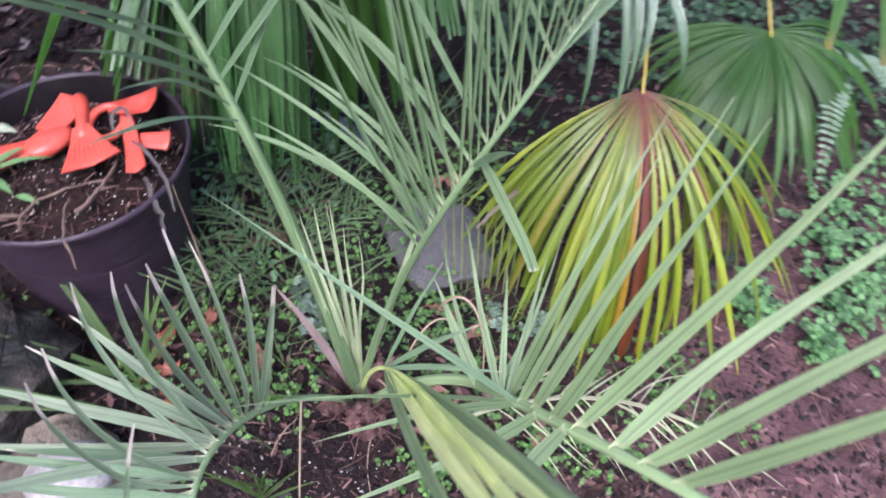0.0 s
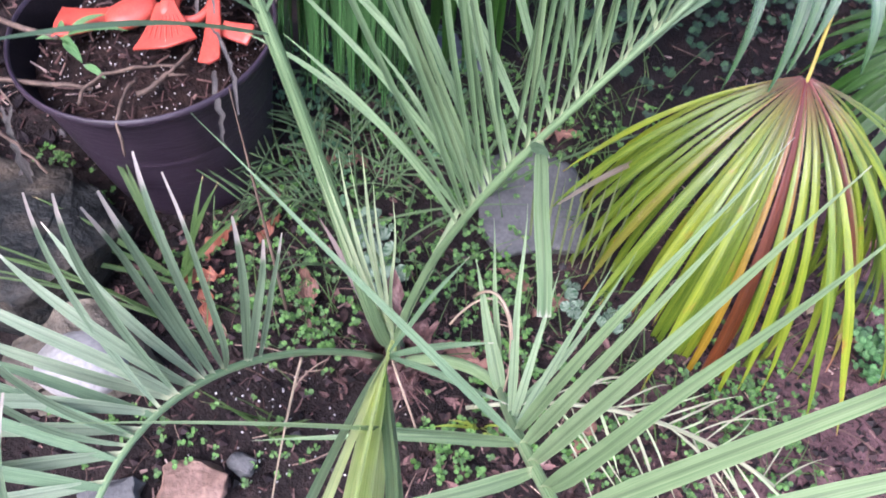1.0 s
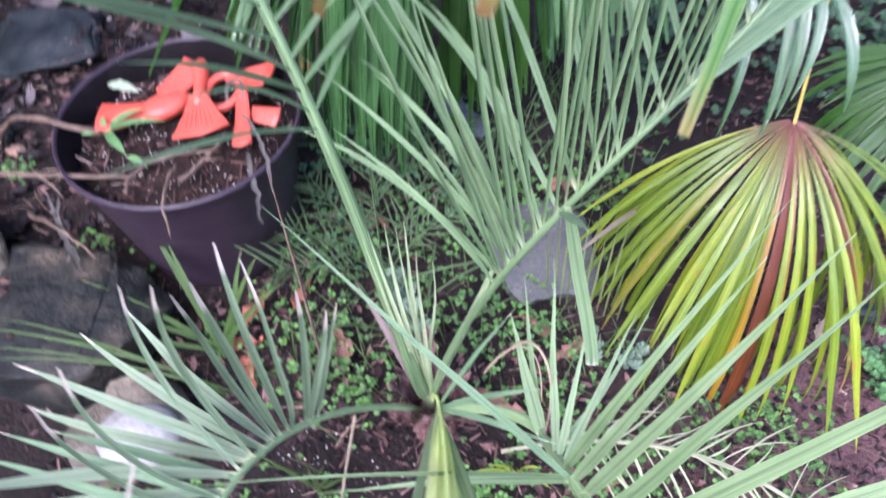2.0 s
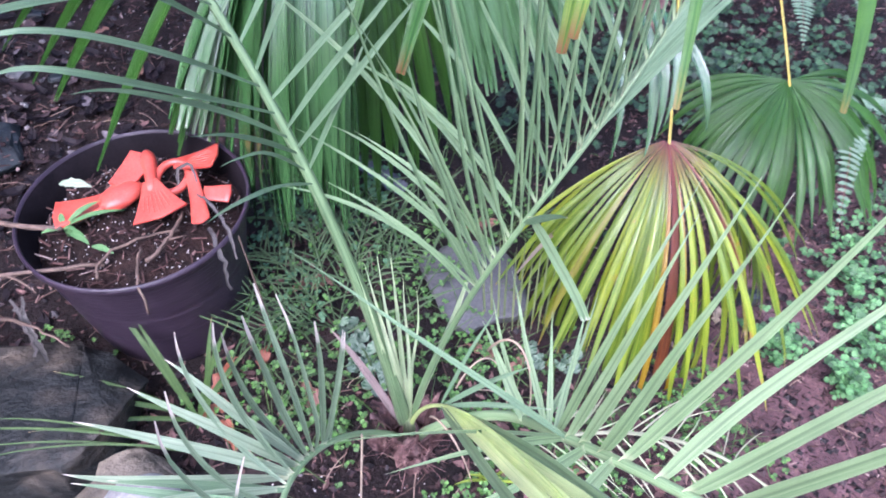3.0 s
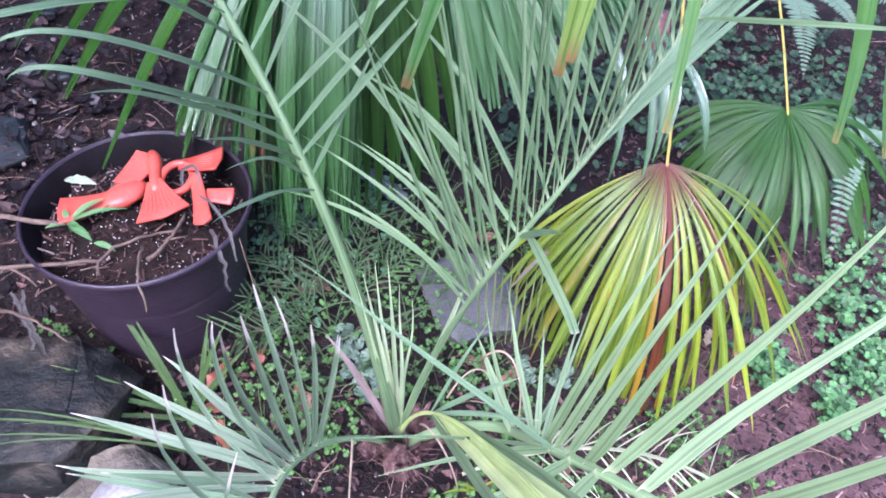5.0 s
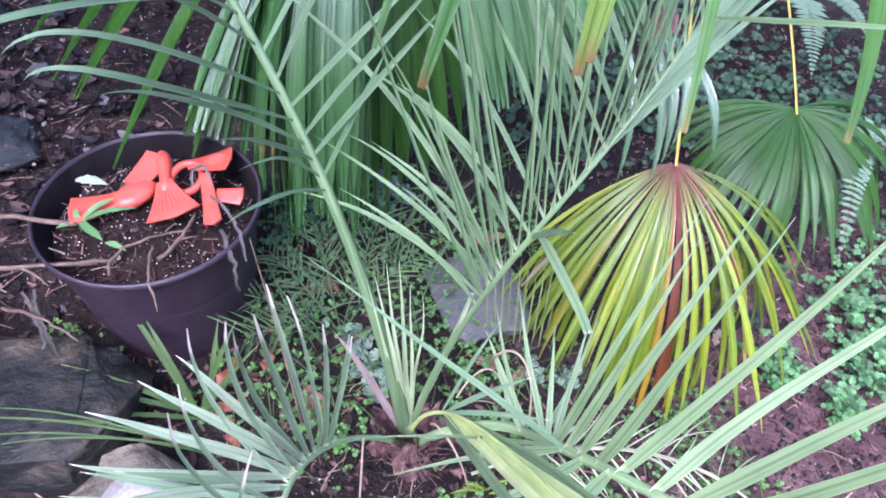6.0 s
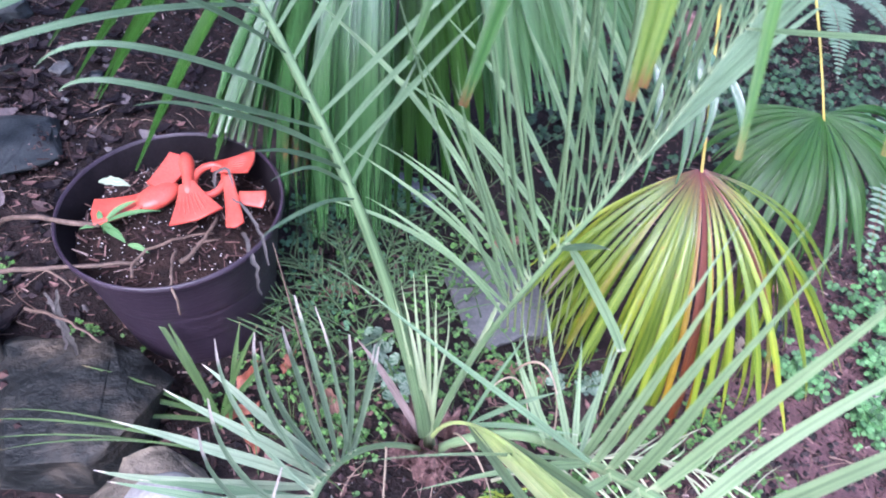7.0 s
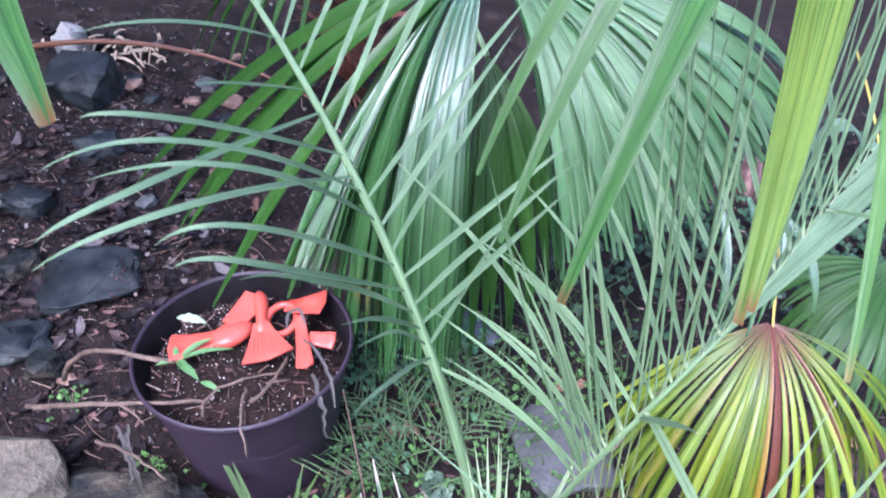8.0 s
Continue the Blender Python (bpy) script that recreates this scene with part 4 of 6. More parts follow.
for _ in range(80):
    a, h = rnd.uniform(0, 2 * math.pi), rnd.uniform(0.03, 0.15)
    d = Vector((math.cos(a), math.sin(a), rnd.uniform(-0.4, 0.7)))
    p = Vector((-0.103, 0.618, h)) + d * 0.02
    q = p + d * rnd.uniform(0.03, 0.075)
    tube(bm, quad_points(p, (p + q) / 2 + Vector((rnd.gauss(0, 0.012), rnd.gauss(0, 0.012), rnd.gauss(0, 0.012))), q, 4), [0.0011, 0.001, 0.0008, 0.0004], 3)
tagged(part("fibre", bm, CROWN_FIBRE, palm), kind="stuff")

# frond that rises to the back over the pot
RA = [(-0.110, 0.66, 0.10), (-0.099, 0.500, 0.290), (-0.122, 0.594, 0.711), (-0.376, 0.736, 1.079)]
fa = rachis(palm, RA, 0.0170, 0.0030, DARK_STALK, "tall arching green frond stalk", 1.12, 34)
ARCHED = [
    (0.700, (-0.230, 0.369, 0.944), (-0.218, 0.49, 0.862), 0.0058),
    (0.715, (-0.262, 0.500, 0.880), (-0.240, 0.57, 0.840), 0.0045),
    (0.735, (-0.268, 0.463, 0.953), (-0.245, 0.55, 0.878), 0.0060),
    (0.752, (-0.360, 0.470, 0.990), (-0.300, 0.55, 0.925), 0.0062),
    (0.778, (-0.408, 0.452, 1.016), (-0.339, 0.48, 1.002), 0.0064),
    (0.805, (-0.425, 0.457, 1.033), (-0.350, 0.498, 1.031), 0.0060),
    (0.852, (-0.475, 0.467, 1.092), (-0.357, 0.527, 1.075), 0.0060),
    (0.880, (-0.506, 0.452, 1.107), (-0.396, 0.524, 1.100), 0.0060),
    (0.895, (-0.500, 0.400, 1.043), (-0.403, 0.489, 1.056), 0.0074),
    (0.915, (-0.479, 0.490, 1.135), (-0.417, 0.525, 1.123), 0.0058),
    (0.955, (-0.503, 0.417, 1.060), (-0.435, 0.485, 1.078), 0.0074),
    (0.975, (-0.400, 0.546, 1.145), (-0.385, 0.60, 1.120), 0.0055),
    (1.020, (-0.500, 0.560, 1.180), (-0.440, 0.63, 1.165), 0.0055),
    (1.060, (-0.540, 0.600, 1.200), (-0.480, 0.67, 1.195), 0.0052),
]
for s, tip, halfway, w in ARCHED:
    base, tip = on(RA, s), Vector(tip)
    leaflet(fa, base, tip, (Vector(halfway) - (base + tip) / 2) * 2, w, A_LEAF, TOWARD, 0.4, 16)
ranked(fa, RA, [(0.70, (0.10, 0.10, 0.20)), (0.76, (0.20, -0.02, 0.24)), (0.85, (0.17, 0.08, 0.26)), (1.1, (0.06, 0.14, 0.24))], 0.71, 1.1, 15, 0.0074, A_LEAF, TOWARD, 0.4, 0.018, 0.0, 0.016, 1.0, 0.22)

# frond to the back right with upright leaflets
RB = [(-0.100, 0.600, 0.18), (-0.034, 0.568, 0.633), (0.065, 0.530, 0.791), (0.177, 0.647, 0.923)]
fb = rachis(palm, RB, 0.0065, 0.0016, DARK_STALK, "arching green frond stalk", 1.25, 34)
ranked(fb, RB, [(0.44, (-0.14, -0.04, 0.52)), (0.52, (-0.08, 0.10, 0.54)), (0.60, (-0.04, 0.13, 0.54)), (0.75, (0.0, 0.15, 0.50)), (1.0, (0.08, 0.18, 0.42)), (1.25, (0.13, 0.20, 0.30))], 0.42, 1.22, 27, 0.0056, B_LEAF, (0.6, -0.6, 0.4), 0.7, 0.04, 0.0, 0.0, 1.35, 0.3)
ranked(fb, RB, [(0.42, (-0.25, 0.12, 0.09)), (0.50, (-0.27, 0.24, 0.12)), (0.62, (-0.24, 0.32, 0.16)), (0.8, (-0.14, 0.37, 0.14)), (1.2, (0.05, 0.36, 0.06))], 0.42, 1.2, 18, 0.0074, B_LEAF, TOWARD, 0.35, 0.045, 0.0, 0.06, 1.0, 0.4)
ranked(fb, RB, [(0.46, (-0.08, 0.02, 0.42)), (0.60, (-0.02, 0.06, 0.45)), (0.9, (0.06, 0.10, 0.38))], 0.45, 0.9, 9, 0.0065, BROAD_LEAF, (0.6, -0.6, 0.4), 0.7, 0.04, 0.0, 0.0, 1.2, 0.25)
ranked(fb, RB, [(0.7, (0.16, 0.16, 0.16)), (1.25, (0.24, 0.14, 0.12))], 0.72, 1.25, 14, 0.010, A_LEAF, TOWARD, 0.35, 0.014, 0.0, 0.02)
leaflet(fb, on(RB, 0.62), (0.089, 0.383, 0.800), (0.005, -0.01, 0.02), 0.011, BROAD_LEAF, TOWARD, 0.2, blunt=0.8)
for s, tip, w in ((0.40, (-0.188, 0.62, 0.753), 0.0065), (0.46, (-0.221, 0.66, 0.800), 0.0060), (0.49, (-0.150, 0.66, 0.800), 0.0065), (0.42, (-0.125, 0.66, 0.735), 0.0055)):
    leaflet(fb, on(RB, s), tip, (0.030, -0.02, 0.045), w, B_LEAF, TOWARD, 0.35, 16)
leaflet(fb, on(RB, 1.12), (0.37, 0.52, 1.065), (0.0, -0.02, 0.012), 0.0065, B_LEAF, TOWARD, 0.3)
leaflet(fb, on(RB, 0.60), (0.072, 0.445, 0.875), (0.0, 0.0, 0.01), 0.008, DARK_LEAF, TOWARD, 0.3)

# low frond to the front left
RC = [(-0.110, 0.620, 0.10), (-0.166, 0.512, 0.366), (-0.252, 0.382, 0.549), (-0.206, 0.227, 0.608)]
fc = rachis(palm, RC, 0.0068, 0.0028, STALK, "low arching frond stalk", 1.2, 30)
UPPER = [
    (0.78, (-0.321, 0.409, 0.734), (-0.06, 0.010, -0.030), 0.008),
    (0.73, (-0.271, 0.395, 0.771), (-0.051, 0.007, 0.012), 0.009),
    (0.65, (-0.276, 0.414, 0.731), (-0.060, 0.046, -0.080), 0.010),
    (0.63, (-0.246, 0.412, 0.762), (-0.014, 0.004, -0.018), 0.012),
    (0.60, (-0.243, 0.455, 0.760), (0.009, -0.024, 0.060), 0.010),
    (0.60, (-0.225, 0.454, 0.744), (0.040, -0.030, -0.040), 0.008),
    (0.54, (-0.195, 0.480, 0.659), (0.004, 0.006, -0.014), 0.012),
    (0.53, (-0.157, 0.465, 0.661), (0.004, -0.003, 0.001), 0.011),
    (0.50, (-0.170, 0.510, 0.600), (0.0, 0.0, 0.0), 0.008),
]
LOWER = [
    (0.66, (-0.363, 0.428, 0.652), (0.007, -0.023, 0.060), 0.016),
    (0.69, (-0.398, 0.400, 0.639), (0.040, -0.040, 0.060), 0.018),
    (0.73, (-0.440, 0.350, 0.650), (0.030, -0.003, 0.010), 0.019),
    (0.74, (-0.511, 0.362, 0.495), (-0.029, -0.007, -0.016), 0.018),
    (0.79, (-0.420, 0.210, 0.700), (-0.030, 0.014, -0.013), 0.017),
    (0.86, (-0.285, 0.297, 0.807), (-0.034, -0.028, -0.007), 0.008),
    (0.88, (-0.281, 0.263, 0.816), (-0.050, -0.019, -0.080), 0.008),
    (1.09, (-0.212, 0.250, 0.779), (-0.050, -0.040, -0.050), 0.009),
    (0.84, (-0.445, 0.215, 0.600), (0.0, 0.0, 0.02), 0.017),
    (0.90, (-0.440, 0.160, 0.600), (0.0, 0.0, 0.02), 0.017),
    (0.96, (-0.430, 0.120, 0.610), (0.0, 0.0, 0.02), 0.017),
]
for rank in (UPPER, LOWER):
    for s, tip, bow, w in rank:
        leaflet(fc, on(RC, s), tip, bow, w * (0.82 if rank is UPPER else 0.72), TIPPED_LEAF if w < 0.0125 else BLUE_LEAF, (0.55, -0.4, 0.7) if rank is UPPER or w < 0.0125 else (0.25, -0.5, 0.8), 0.3, blunt=0.22 if w < 0.0125 else 0.0)
ranked(fc, RC, [(0.78, (-0.20, 0.02, 0.03)), (1.2, (-0.22, -0.08, 0.03))], 0.80, 1.15, 7, 0.011, DARK_LEAF, (0.2, -0.4, 0.9), 0.3, 0.012)

# low frond to the front right with broad leaflets
RD = [(0.069, 0.499, 0.400), (0.092, 0.405, 0.539), (0.126, 0.315, 0.664), (0.194, 0.211, 0.763)]
bm = bmesh.new()
low = curve_points([(-0.09, 0.612, 0.12), (-0.03, 0.59, 0.24), (0.035, 0.55, 0.33), RD[0]], 10)
low += curve_points(RD, 18, 0.05, 1.15)
tube(bm, low, [0.0095 - 0.00018 * k for k in range(len(low))], 8, 0.65, Vector((0, -0.6, 0.8)))
fd = part("frond", bm, STALK, palm, "pale green frond stalk with broad leaflets")
BROAD = [
    (0.35, (0.207, 0.497, 0.882), (-0.03, -0.05, 0.02), 0.016),
    (0.42, (0.185, 0.430, 0.900), (-0.01, -0.03, 0.04), 0.017),
    (0.50, (0.195, 0.375, 0.997), (-0.011, -0.03, 0.05), 0.018),
    (0.60, (0.223, 0.374, 0.982), (-0.029, -0.04, -0.007), 0.020),
    (0.69, (0.319, 0.365, 1.050), (0.018, 0.011, -0.004), 0.021),
    (0.82, (0.427, 0.367, 1.014), (-0.045, 0.007, -0.050), 0.021),
    (0.90, (0.400, 0.270, 1.060), (-0.02, -0.01, -0.02), 0.021),
    (0.98, (0.338, 0.160, 1.158), (-0.009, -0.013, 0.000), 0.019),
]
OTHERS = [
    (0.26, (0.051, 0.637, 0.567), (0.0, 0.0, 0.0), 0.013),
    (0.02, (0.020, 0.619, 0.555), (0.0, 0.0, 0.0), 0.012),
    (0.06, (0.012, 0.585, 0.520), (0.0, 0.0, 0.0), 0.024),
    (0.29, (0.101, 0.560, 0.580), (0.0, 0.0, 0.0), 0.012),
    (0.33, (0.150, 0.570, 0.600), (0.0, 0.0, 0.0), 0.012),
    (0.22, (0.171, 0.610, 0.571), (0.02, 0.005, -0.04), 0.011),
    (0.41, (-0.100, 0.300, 0.640), (0.0, 0.0, 0.03), 0.014),
    (0.39, (-0.142, 0.221, 0.857), (-0.029, -0.024, 0.080), 0.006),
    (0.53, (-0.090, 0.230, 0.650), (0.03, 0.0, 0.0), 0.018),
    (0.66, (-0.030, 0.120, 0.720), (0.0, 0.0, 0.02), 0.020),
    (0.42, (-0.219, 0.503, 0.764), (0.0, 0.0, 0.004), 0.012),
]
for rank in (BROAD, OTHERS):
    for s, tip, bow, w in rank:
        leaflet(fd, on(RD, s), tip, bow, w * 0.76, A_LEAF if w == 0.012 and s == 0.42 else BROAD_LEAF, (-0.1, -0.45, 0.88), 0.42, sword=True)

# youngest leaf, still folded, and the spear of new leaflets
YOUNG = [(-0.100, 0.605, 0.17), (-0.075, 0.55, 0.38), (-0.02, 0.39, 0.66), (0.044, 0.147, 0.914)]
fe = rachis(palm, YOUNG, 0.0045, 0.0018, YOUNG_LEAF, "youngest folded pale yellow-green frond", 1.0)
for k, (dx, w, mat) in enumerate(((-0.024, 0.008, BROAD_LEAF), (-0.012, 0.0085, YOUNG_LEAF), (-0.005, 0.0085, YOUNG_LEAF), (0.000, 0.008, YOUNG_LEAF), (0.005, 0.008, YOUNG_LEAF), (0.010, 0.008, YOUNG_LEAF), (0.016, 0.008, YOUNG_LEAF), (0.023, 0.008, BROAD_LEAF), (0.030, 0.008, BLUE_LEAF))):
    a = on(YOUNG, 0.50 + 0.01 * k)
    leaflet(fe, a, on(YOUNG, 1.05) + Vector((dx * 1.3, 0.0, 0.01 * (k % 2))), (dx * 0.4, 0.0, 0.012 * (k % 2)), w * 1.15, mat, (-0.15, -0.35, 0.9), 0.45, blunt=0.7)
for a, b, w in ((0.50, (0.085, 0.40, 0.60), 0.007), (0.50, (0.06, 0.44, 0.63), 0.007), (0.48, (0.02, 0.50, 0.66), 0.005)):
    leaflet(fe, on(YOUNG, a), b, (0, 0, 0.015), w, DARK_LEAF, TOWARD, 0.4)
bm = bmesh.new()
tube(bm, [Vector((-0.10, 0.605, 0.15)), Vector((-0.102, 0.598, 0.26)), Vector((-0.104, 0.59, 0.36))], [0.012, 0.01, 0.005], 8)
ff = part("spear", bm, PALE_LEAF, palm, "pale spear of new leaflets")
for tip, w in (((-0.126, 0.569, 0.675), 0.010), ((-0.111, 0.587, 0.654), 0.011), ((-0.140, 0.559, 0.672), 0.010), ((-0.095, 0.575, 0.63), 0.008), ((-0.155, 0.57, 0.64), 0.008), ((-0.080, 0.585, 0.60), 0.007), ((-0.11, 0.56, 0.69), 0.007)):
    leaflet(ff, (-0.10 + rnd.gauss(0, 0.004), 0.602, 0.20), tip, (0.006, -0.02, -0.01), w * 0.72, PALE_LEAF, TOWARD, 0.6)
leaflet(ff, (-0.098, 0.602, 0.20), (-0.011, 0.594, 0.595), (-0.01, -0.02, 0.0), 0.012, PALE_LEAF, TOWARD, 0.6, blunt=0.4)
leaflet(ff, (-0.105, 0.604, 0.16), (-0.235, 0.70, 0.34), (0.0, 0.0, 0.03), 0.014, DEAD_STALK, TOWARD, 0.4)

# ---------- fan palm at the back ----------


def fan_leaf(owner, hub, ahead, face, count, spread, length, droop, material, stalk, stalk_from, stalk_r=0.006, start=0.0, odd=None, label="fan leaf", wide=1.0, hang=0.0, skirt=0.0, seed=1, dome=0.10, wild=0.0, join=0.36, fall=2.1, fold=0.36):
    """A fan leaf: pleated leaflets joined round a hub for two fifths of their length, then free and drooping."""
    r = random.Random(seed)
    hub, ahead, face = Vector(hub), Vector(ahead).normalized(), Vector(face).normalized()
    side = ahead.cross(face).normalized()
    face = side.cross(ahead).normalized()
    bm = bmesh.new()
    sf = Vector(stalk_from)
    tube(bm, quad_points(sf, (sf + hub) / 2 + Vector((0, 0, 0.06)), hub + ahead * 0.02, 14), [stalk_r * (1.3 - 0.4 * k / 13) for k in range(14)], 8, 0.7)
    leaf = part("fan_leaf", bm, stalk, owner, label)
    step = radians(spread) / (count - 1)
    n = 16
    for k in range(count):
        a = radians(start) - radians(spread) / 2 + step * k + r.gauss(0, step * (0.10 + 0.15 * wild))
        off = min(1.0, abs(a - radians(start)) / (radians(spread) / 2))
        d = (ahead * math.cos(a) + side * math.sin(a) + Vector((0, 0, -skirt * off**1.5))).normalized()
        ln = length * (1 - 0.22 * (abs(a - radians(start)) / (radians(spread) / 2)) ** 2) * r.uniform(0.93 - 0.25 * wild, 1.05)
        dr = droop * r.uniform(0.72 - 0.3 * wild, 1.3 + 0.4 * wild)
        pts, ws = [], []
        for i in range(n):
            t = 0.015 + 0.985 * i / (n - 1)
            lift = face * ln * (dome * math.sin(math.pi * min(1, t * 1.3)))
            pull = t**fall * dr
            pts.append(hub + d * ln * t * (1 - 0.45 * dr * t * t) + lift * (1 - hang) + Vector((0, 0, -1)) * ln * pull)
            joined = 1.2 * ln * t * step
            free = wide * ln * join * step * max(0.05, 1 - ((t - join) / (1 - join)) ** 1.4) if t > join else 9
            ws.append(max(0.0015, min(joined, free)))
        bm = bmesh.new()
        blade(bm, pts, ws, face + Vector((0, 0, 0.05)), fold, r.uniform(-0.15, 0.15) * (1 + 3 * wild))
        part("leaflet", bm, odd[k] if odd and k in odd else material, leaf)
    return leaf


TRUNK = Vector((-0.72, 2.30, 0.0))
TRUNK.z = ground_z(TRUNK.x, TRUNK.y)
fan_palm = thing("fan_palm", "glossy green fan palm with drooping pleated leaves", "palm")
bm = bmesh.new()
tube(bm, [TRUNK + Vector((0, 0, -0.05)), TRUNK + Vector((0.0, 0, 0.15)), TRUNK + Vector((0.02, -0.02, 0.4)), TRUNK + Vector((0.02, -0.02, 0.75)), TRUNK + Vector((0.02, 0, 1.0))], [0.11, 0.105, 0.10, 0.09, 0.05], 16, rough=0.2)
part("trunk", bm, FIBRE, fan_palm, "shaggy red-brown fibrous trunk")
for k in range(60):
    a, h = k * 2.4, 0.08 + 0.016 * k
    d = Vector((math.cos(a), math.sin(a), 0))
    c = TRUNK + Vector((0.01, -0.01, h)) + d * 0.09
    bm = bmesh.new()
    blade(bm, quad_points(c, c + d * 0.05 + Vector((0, 0, 0.06)), c + d * rnd.uniform(0.06, 0.14) + Vector((0, 0, rnd.uniform(0.02, 0.16))), 7), [0.05, 0.05, 0.045, 0.035, 0.025, 0.014, 0.004], d + Vector((0, 0, 0.5)), -0.4, rnd.uniform(-0.9, 0.9))
    part("leaf_base", bm, FIBRE, fan_palm, "torn brown leaf base")
bm = bmesh.new()
for _ in range(420):
    a, h = rnd.uniform(0, 2 * math.pi), rnd.uniform(0.05, 1.0)
    d = Vector((math.cos(a), math.sin(a), rnd.uniform(-0.9, 0.6)))
    p = TRUNK + Vector((0.01, -0.01, h)) + Vector((d.x, d.y, 0)) * 0.10
    q = p + d * rnd.uniform(0.04, 0.13)
    tube(bm, quad_points(p, (p + q) / 2 + Vector((rnd.gauss(0, 0.02), rnd.gauss(0, 0.02), rnd.gauss(0, 0.02))), q, 5), [0.002, 0.0018, 0.0014, 0.001, 0.0005], 3)
tagged(part("fibre", bm, FIBRE, fan_palm), kind="stuff")
CROWN = TRUNK + Vector((0.02, -0.02, 0.95))


def fan_to(owner, hub, tips, rise, material, stalk_from, wide=0.036, join=0.5, label="fan leaf", seed=1, odd=None, dense=0, skip=0, out=(0.62, 0.62), lift=(0.0, 0.0), fold=0.9, turn=0.5):
    """A fan leaf whose leaflets hang from the hub to the given tips, joined near the hub, free beyond."""
    r = random.Random(seed)
    hub = Vector(hub)
    bm = bmesh.new()
    sf = Vector(stalk_from)
    tube(bm, quad_points(sf, (sf + hub) / 2 + Vector((0, 0, 0.08)), hub, 14), [0.010 - 0.0002 * k for k in range(14)], 8, 0.7)
    leaf = part("fan_leaf", bm, STALK, owner, label)
    n = 18
    tips = [Vector(q) for q in tips]
    for _ in range(dense):
        tips = [q for i, (a, b) in enumerate(zip(tips, tips[1:])) for q in ([a] if i < skip else [a, (a + b) / 2 + Vector((0, 0, r.uniform(-0.05, 0.05)))])] + tips[-1:]
    paths = []
    for k, q in enumerate(tips):
        f = min(1.0, max(0.0, (k / (len(tips) - 1) - 0.6 * turn) / (0.8 * turn + 0.01)))
        far, up = out[0] + (out[1] - out[0]) * f, lift[0] + (lift[1] - lift[0]) * f
        q = Vector(q) + Vector((r.gauss(0, 0.010), r.gauss(0, 0.012), r.gauss(0, 0.012))) * (0.45 if dense > 2 else 1.0)
        flat = Vector((q.x - hub.x, q.y - hub.y, 0))
        mid = hub + flat * far + Vector((0, 0, (q.z - hub.z) * 0.30 + rise + up))
        paths.append(quad_points(hub, mid, q, n))
    for k, p in enumerate(paths):
        near = [paths[i] for i in (k - 1, k + 1) if 0 <= i < len(paths)]
        ws = []
        for i in range(n):
            t = i / (n - 1)
            gap = sum((q[i] - p[i]).length for q in near) / len(near)
            free = wide * max(0.16, 1 - max(0.0, (t - join) / (1 - join)) ** 1.6)
            ws.append(max(0.0015, min(gap * (1.04 + 0.5 * max(0.0, t - 0.3)), free)))
        ahead = (p[n // 2] - hub).normalized()
        across = (paths[min(k + 6, len(paths) - 1)][n // 2] - paths[max(k - 6, 0)][n // 2]).normalized()
        face = across.cross(ahead)
        if face.y > 0:
            face = -face
        bm = bmesh.new()
        blade(bm, p, ws, face, fold * r.uniform(0.7, 1.2), r.uniform(-0.25, 0.25))
        part("leaflet", bm, odd[k] if odd and k in odd else material, leaf)
    return leaf


fan_to(fan_palm, (-0.215, 1.42, 0.995), [(-1.10, 1.50, 0.33), (-1.005, 1.40, 0.315), (-0.965, 1.38, 0.29), (-0.86, 1.22, 0.40), (-0.70, 1.01, 0.405), (-0.58, 1.08, 0.42), (-0.53, 1.04, 0.45), (-0.474, 1.08, 0.35), (-0.378, 0.940, 0.361), (-0.330, 0.958, 0.326), (-0.285, 0.958, 0.301), (-0.240, 0.983, 0.309), (-0.210, 1.018, 0.335)], 0.12, FAN_BRIGHT, CROWN, 0.042, 0.72, "large drooping glossy green fan leaf", 2, odd={k: FAN_LEAF for k in range(9)}, dense=3, skip=5, out=(0.52, 0.85), lift=(-0.11, 0.03), fold=0.3, turn=0.35)
fan_to(fan_palm, (-0.21, 1.52, 0.74), [(-0.30, 1.20, 0.13), (-0.26, 1.21, 0.12), (-0.21, 1.22, 0.12), (-0.165, 1.24, 0.13), (-0.12, 1.27, 0.15), (-0.08, 1.30, 0.19), (-0.04, 1.34, 0.22), (0.0, 1.38, 0.27)], 0.05, FAN_LEAF, CROWN, 0.03, 0.7, "drooping green fan leaf below the others", 9, dense=1, out=(0.7, 0.7), fold=0.6)
second = fan_to(fan_palm, (-0.20, 1.58, 0.915), [(-0.026, 1.157, 0.483), (-0.010, 1.182, 0.451), (0.039, 1.182, 0.459), (0.085, 1.182, 0.483), (0.121, 1.182, 0.516), (0.152, 1.182, 0.549), (0.195, 1.206, 0.557), (0.241, 1.223, 0.565), (0.277, 1.247, 0.598), (0.308, 1.264, 0.623), (0.343, 1.288, 0.647), (0.368, 1.305, 0.664), (0.384, 1.346, 0.705), (0.388, 1.387, 0.729), (0.367, 1.452, 0.779)], 0.12, FAN_SATIN, CROWN, 0.032, 0.7, "drooping glossy green fan leaf", 3, dense=3, out=(0.65, 0.65), lift=(-0.03, -0.03), fold=0.5)
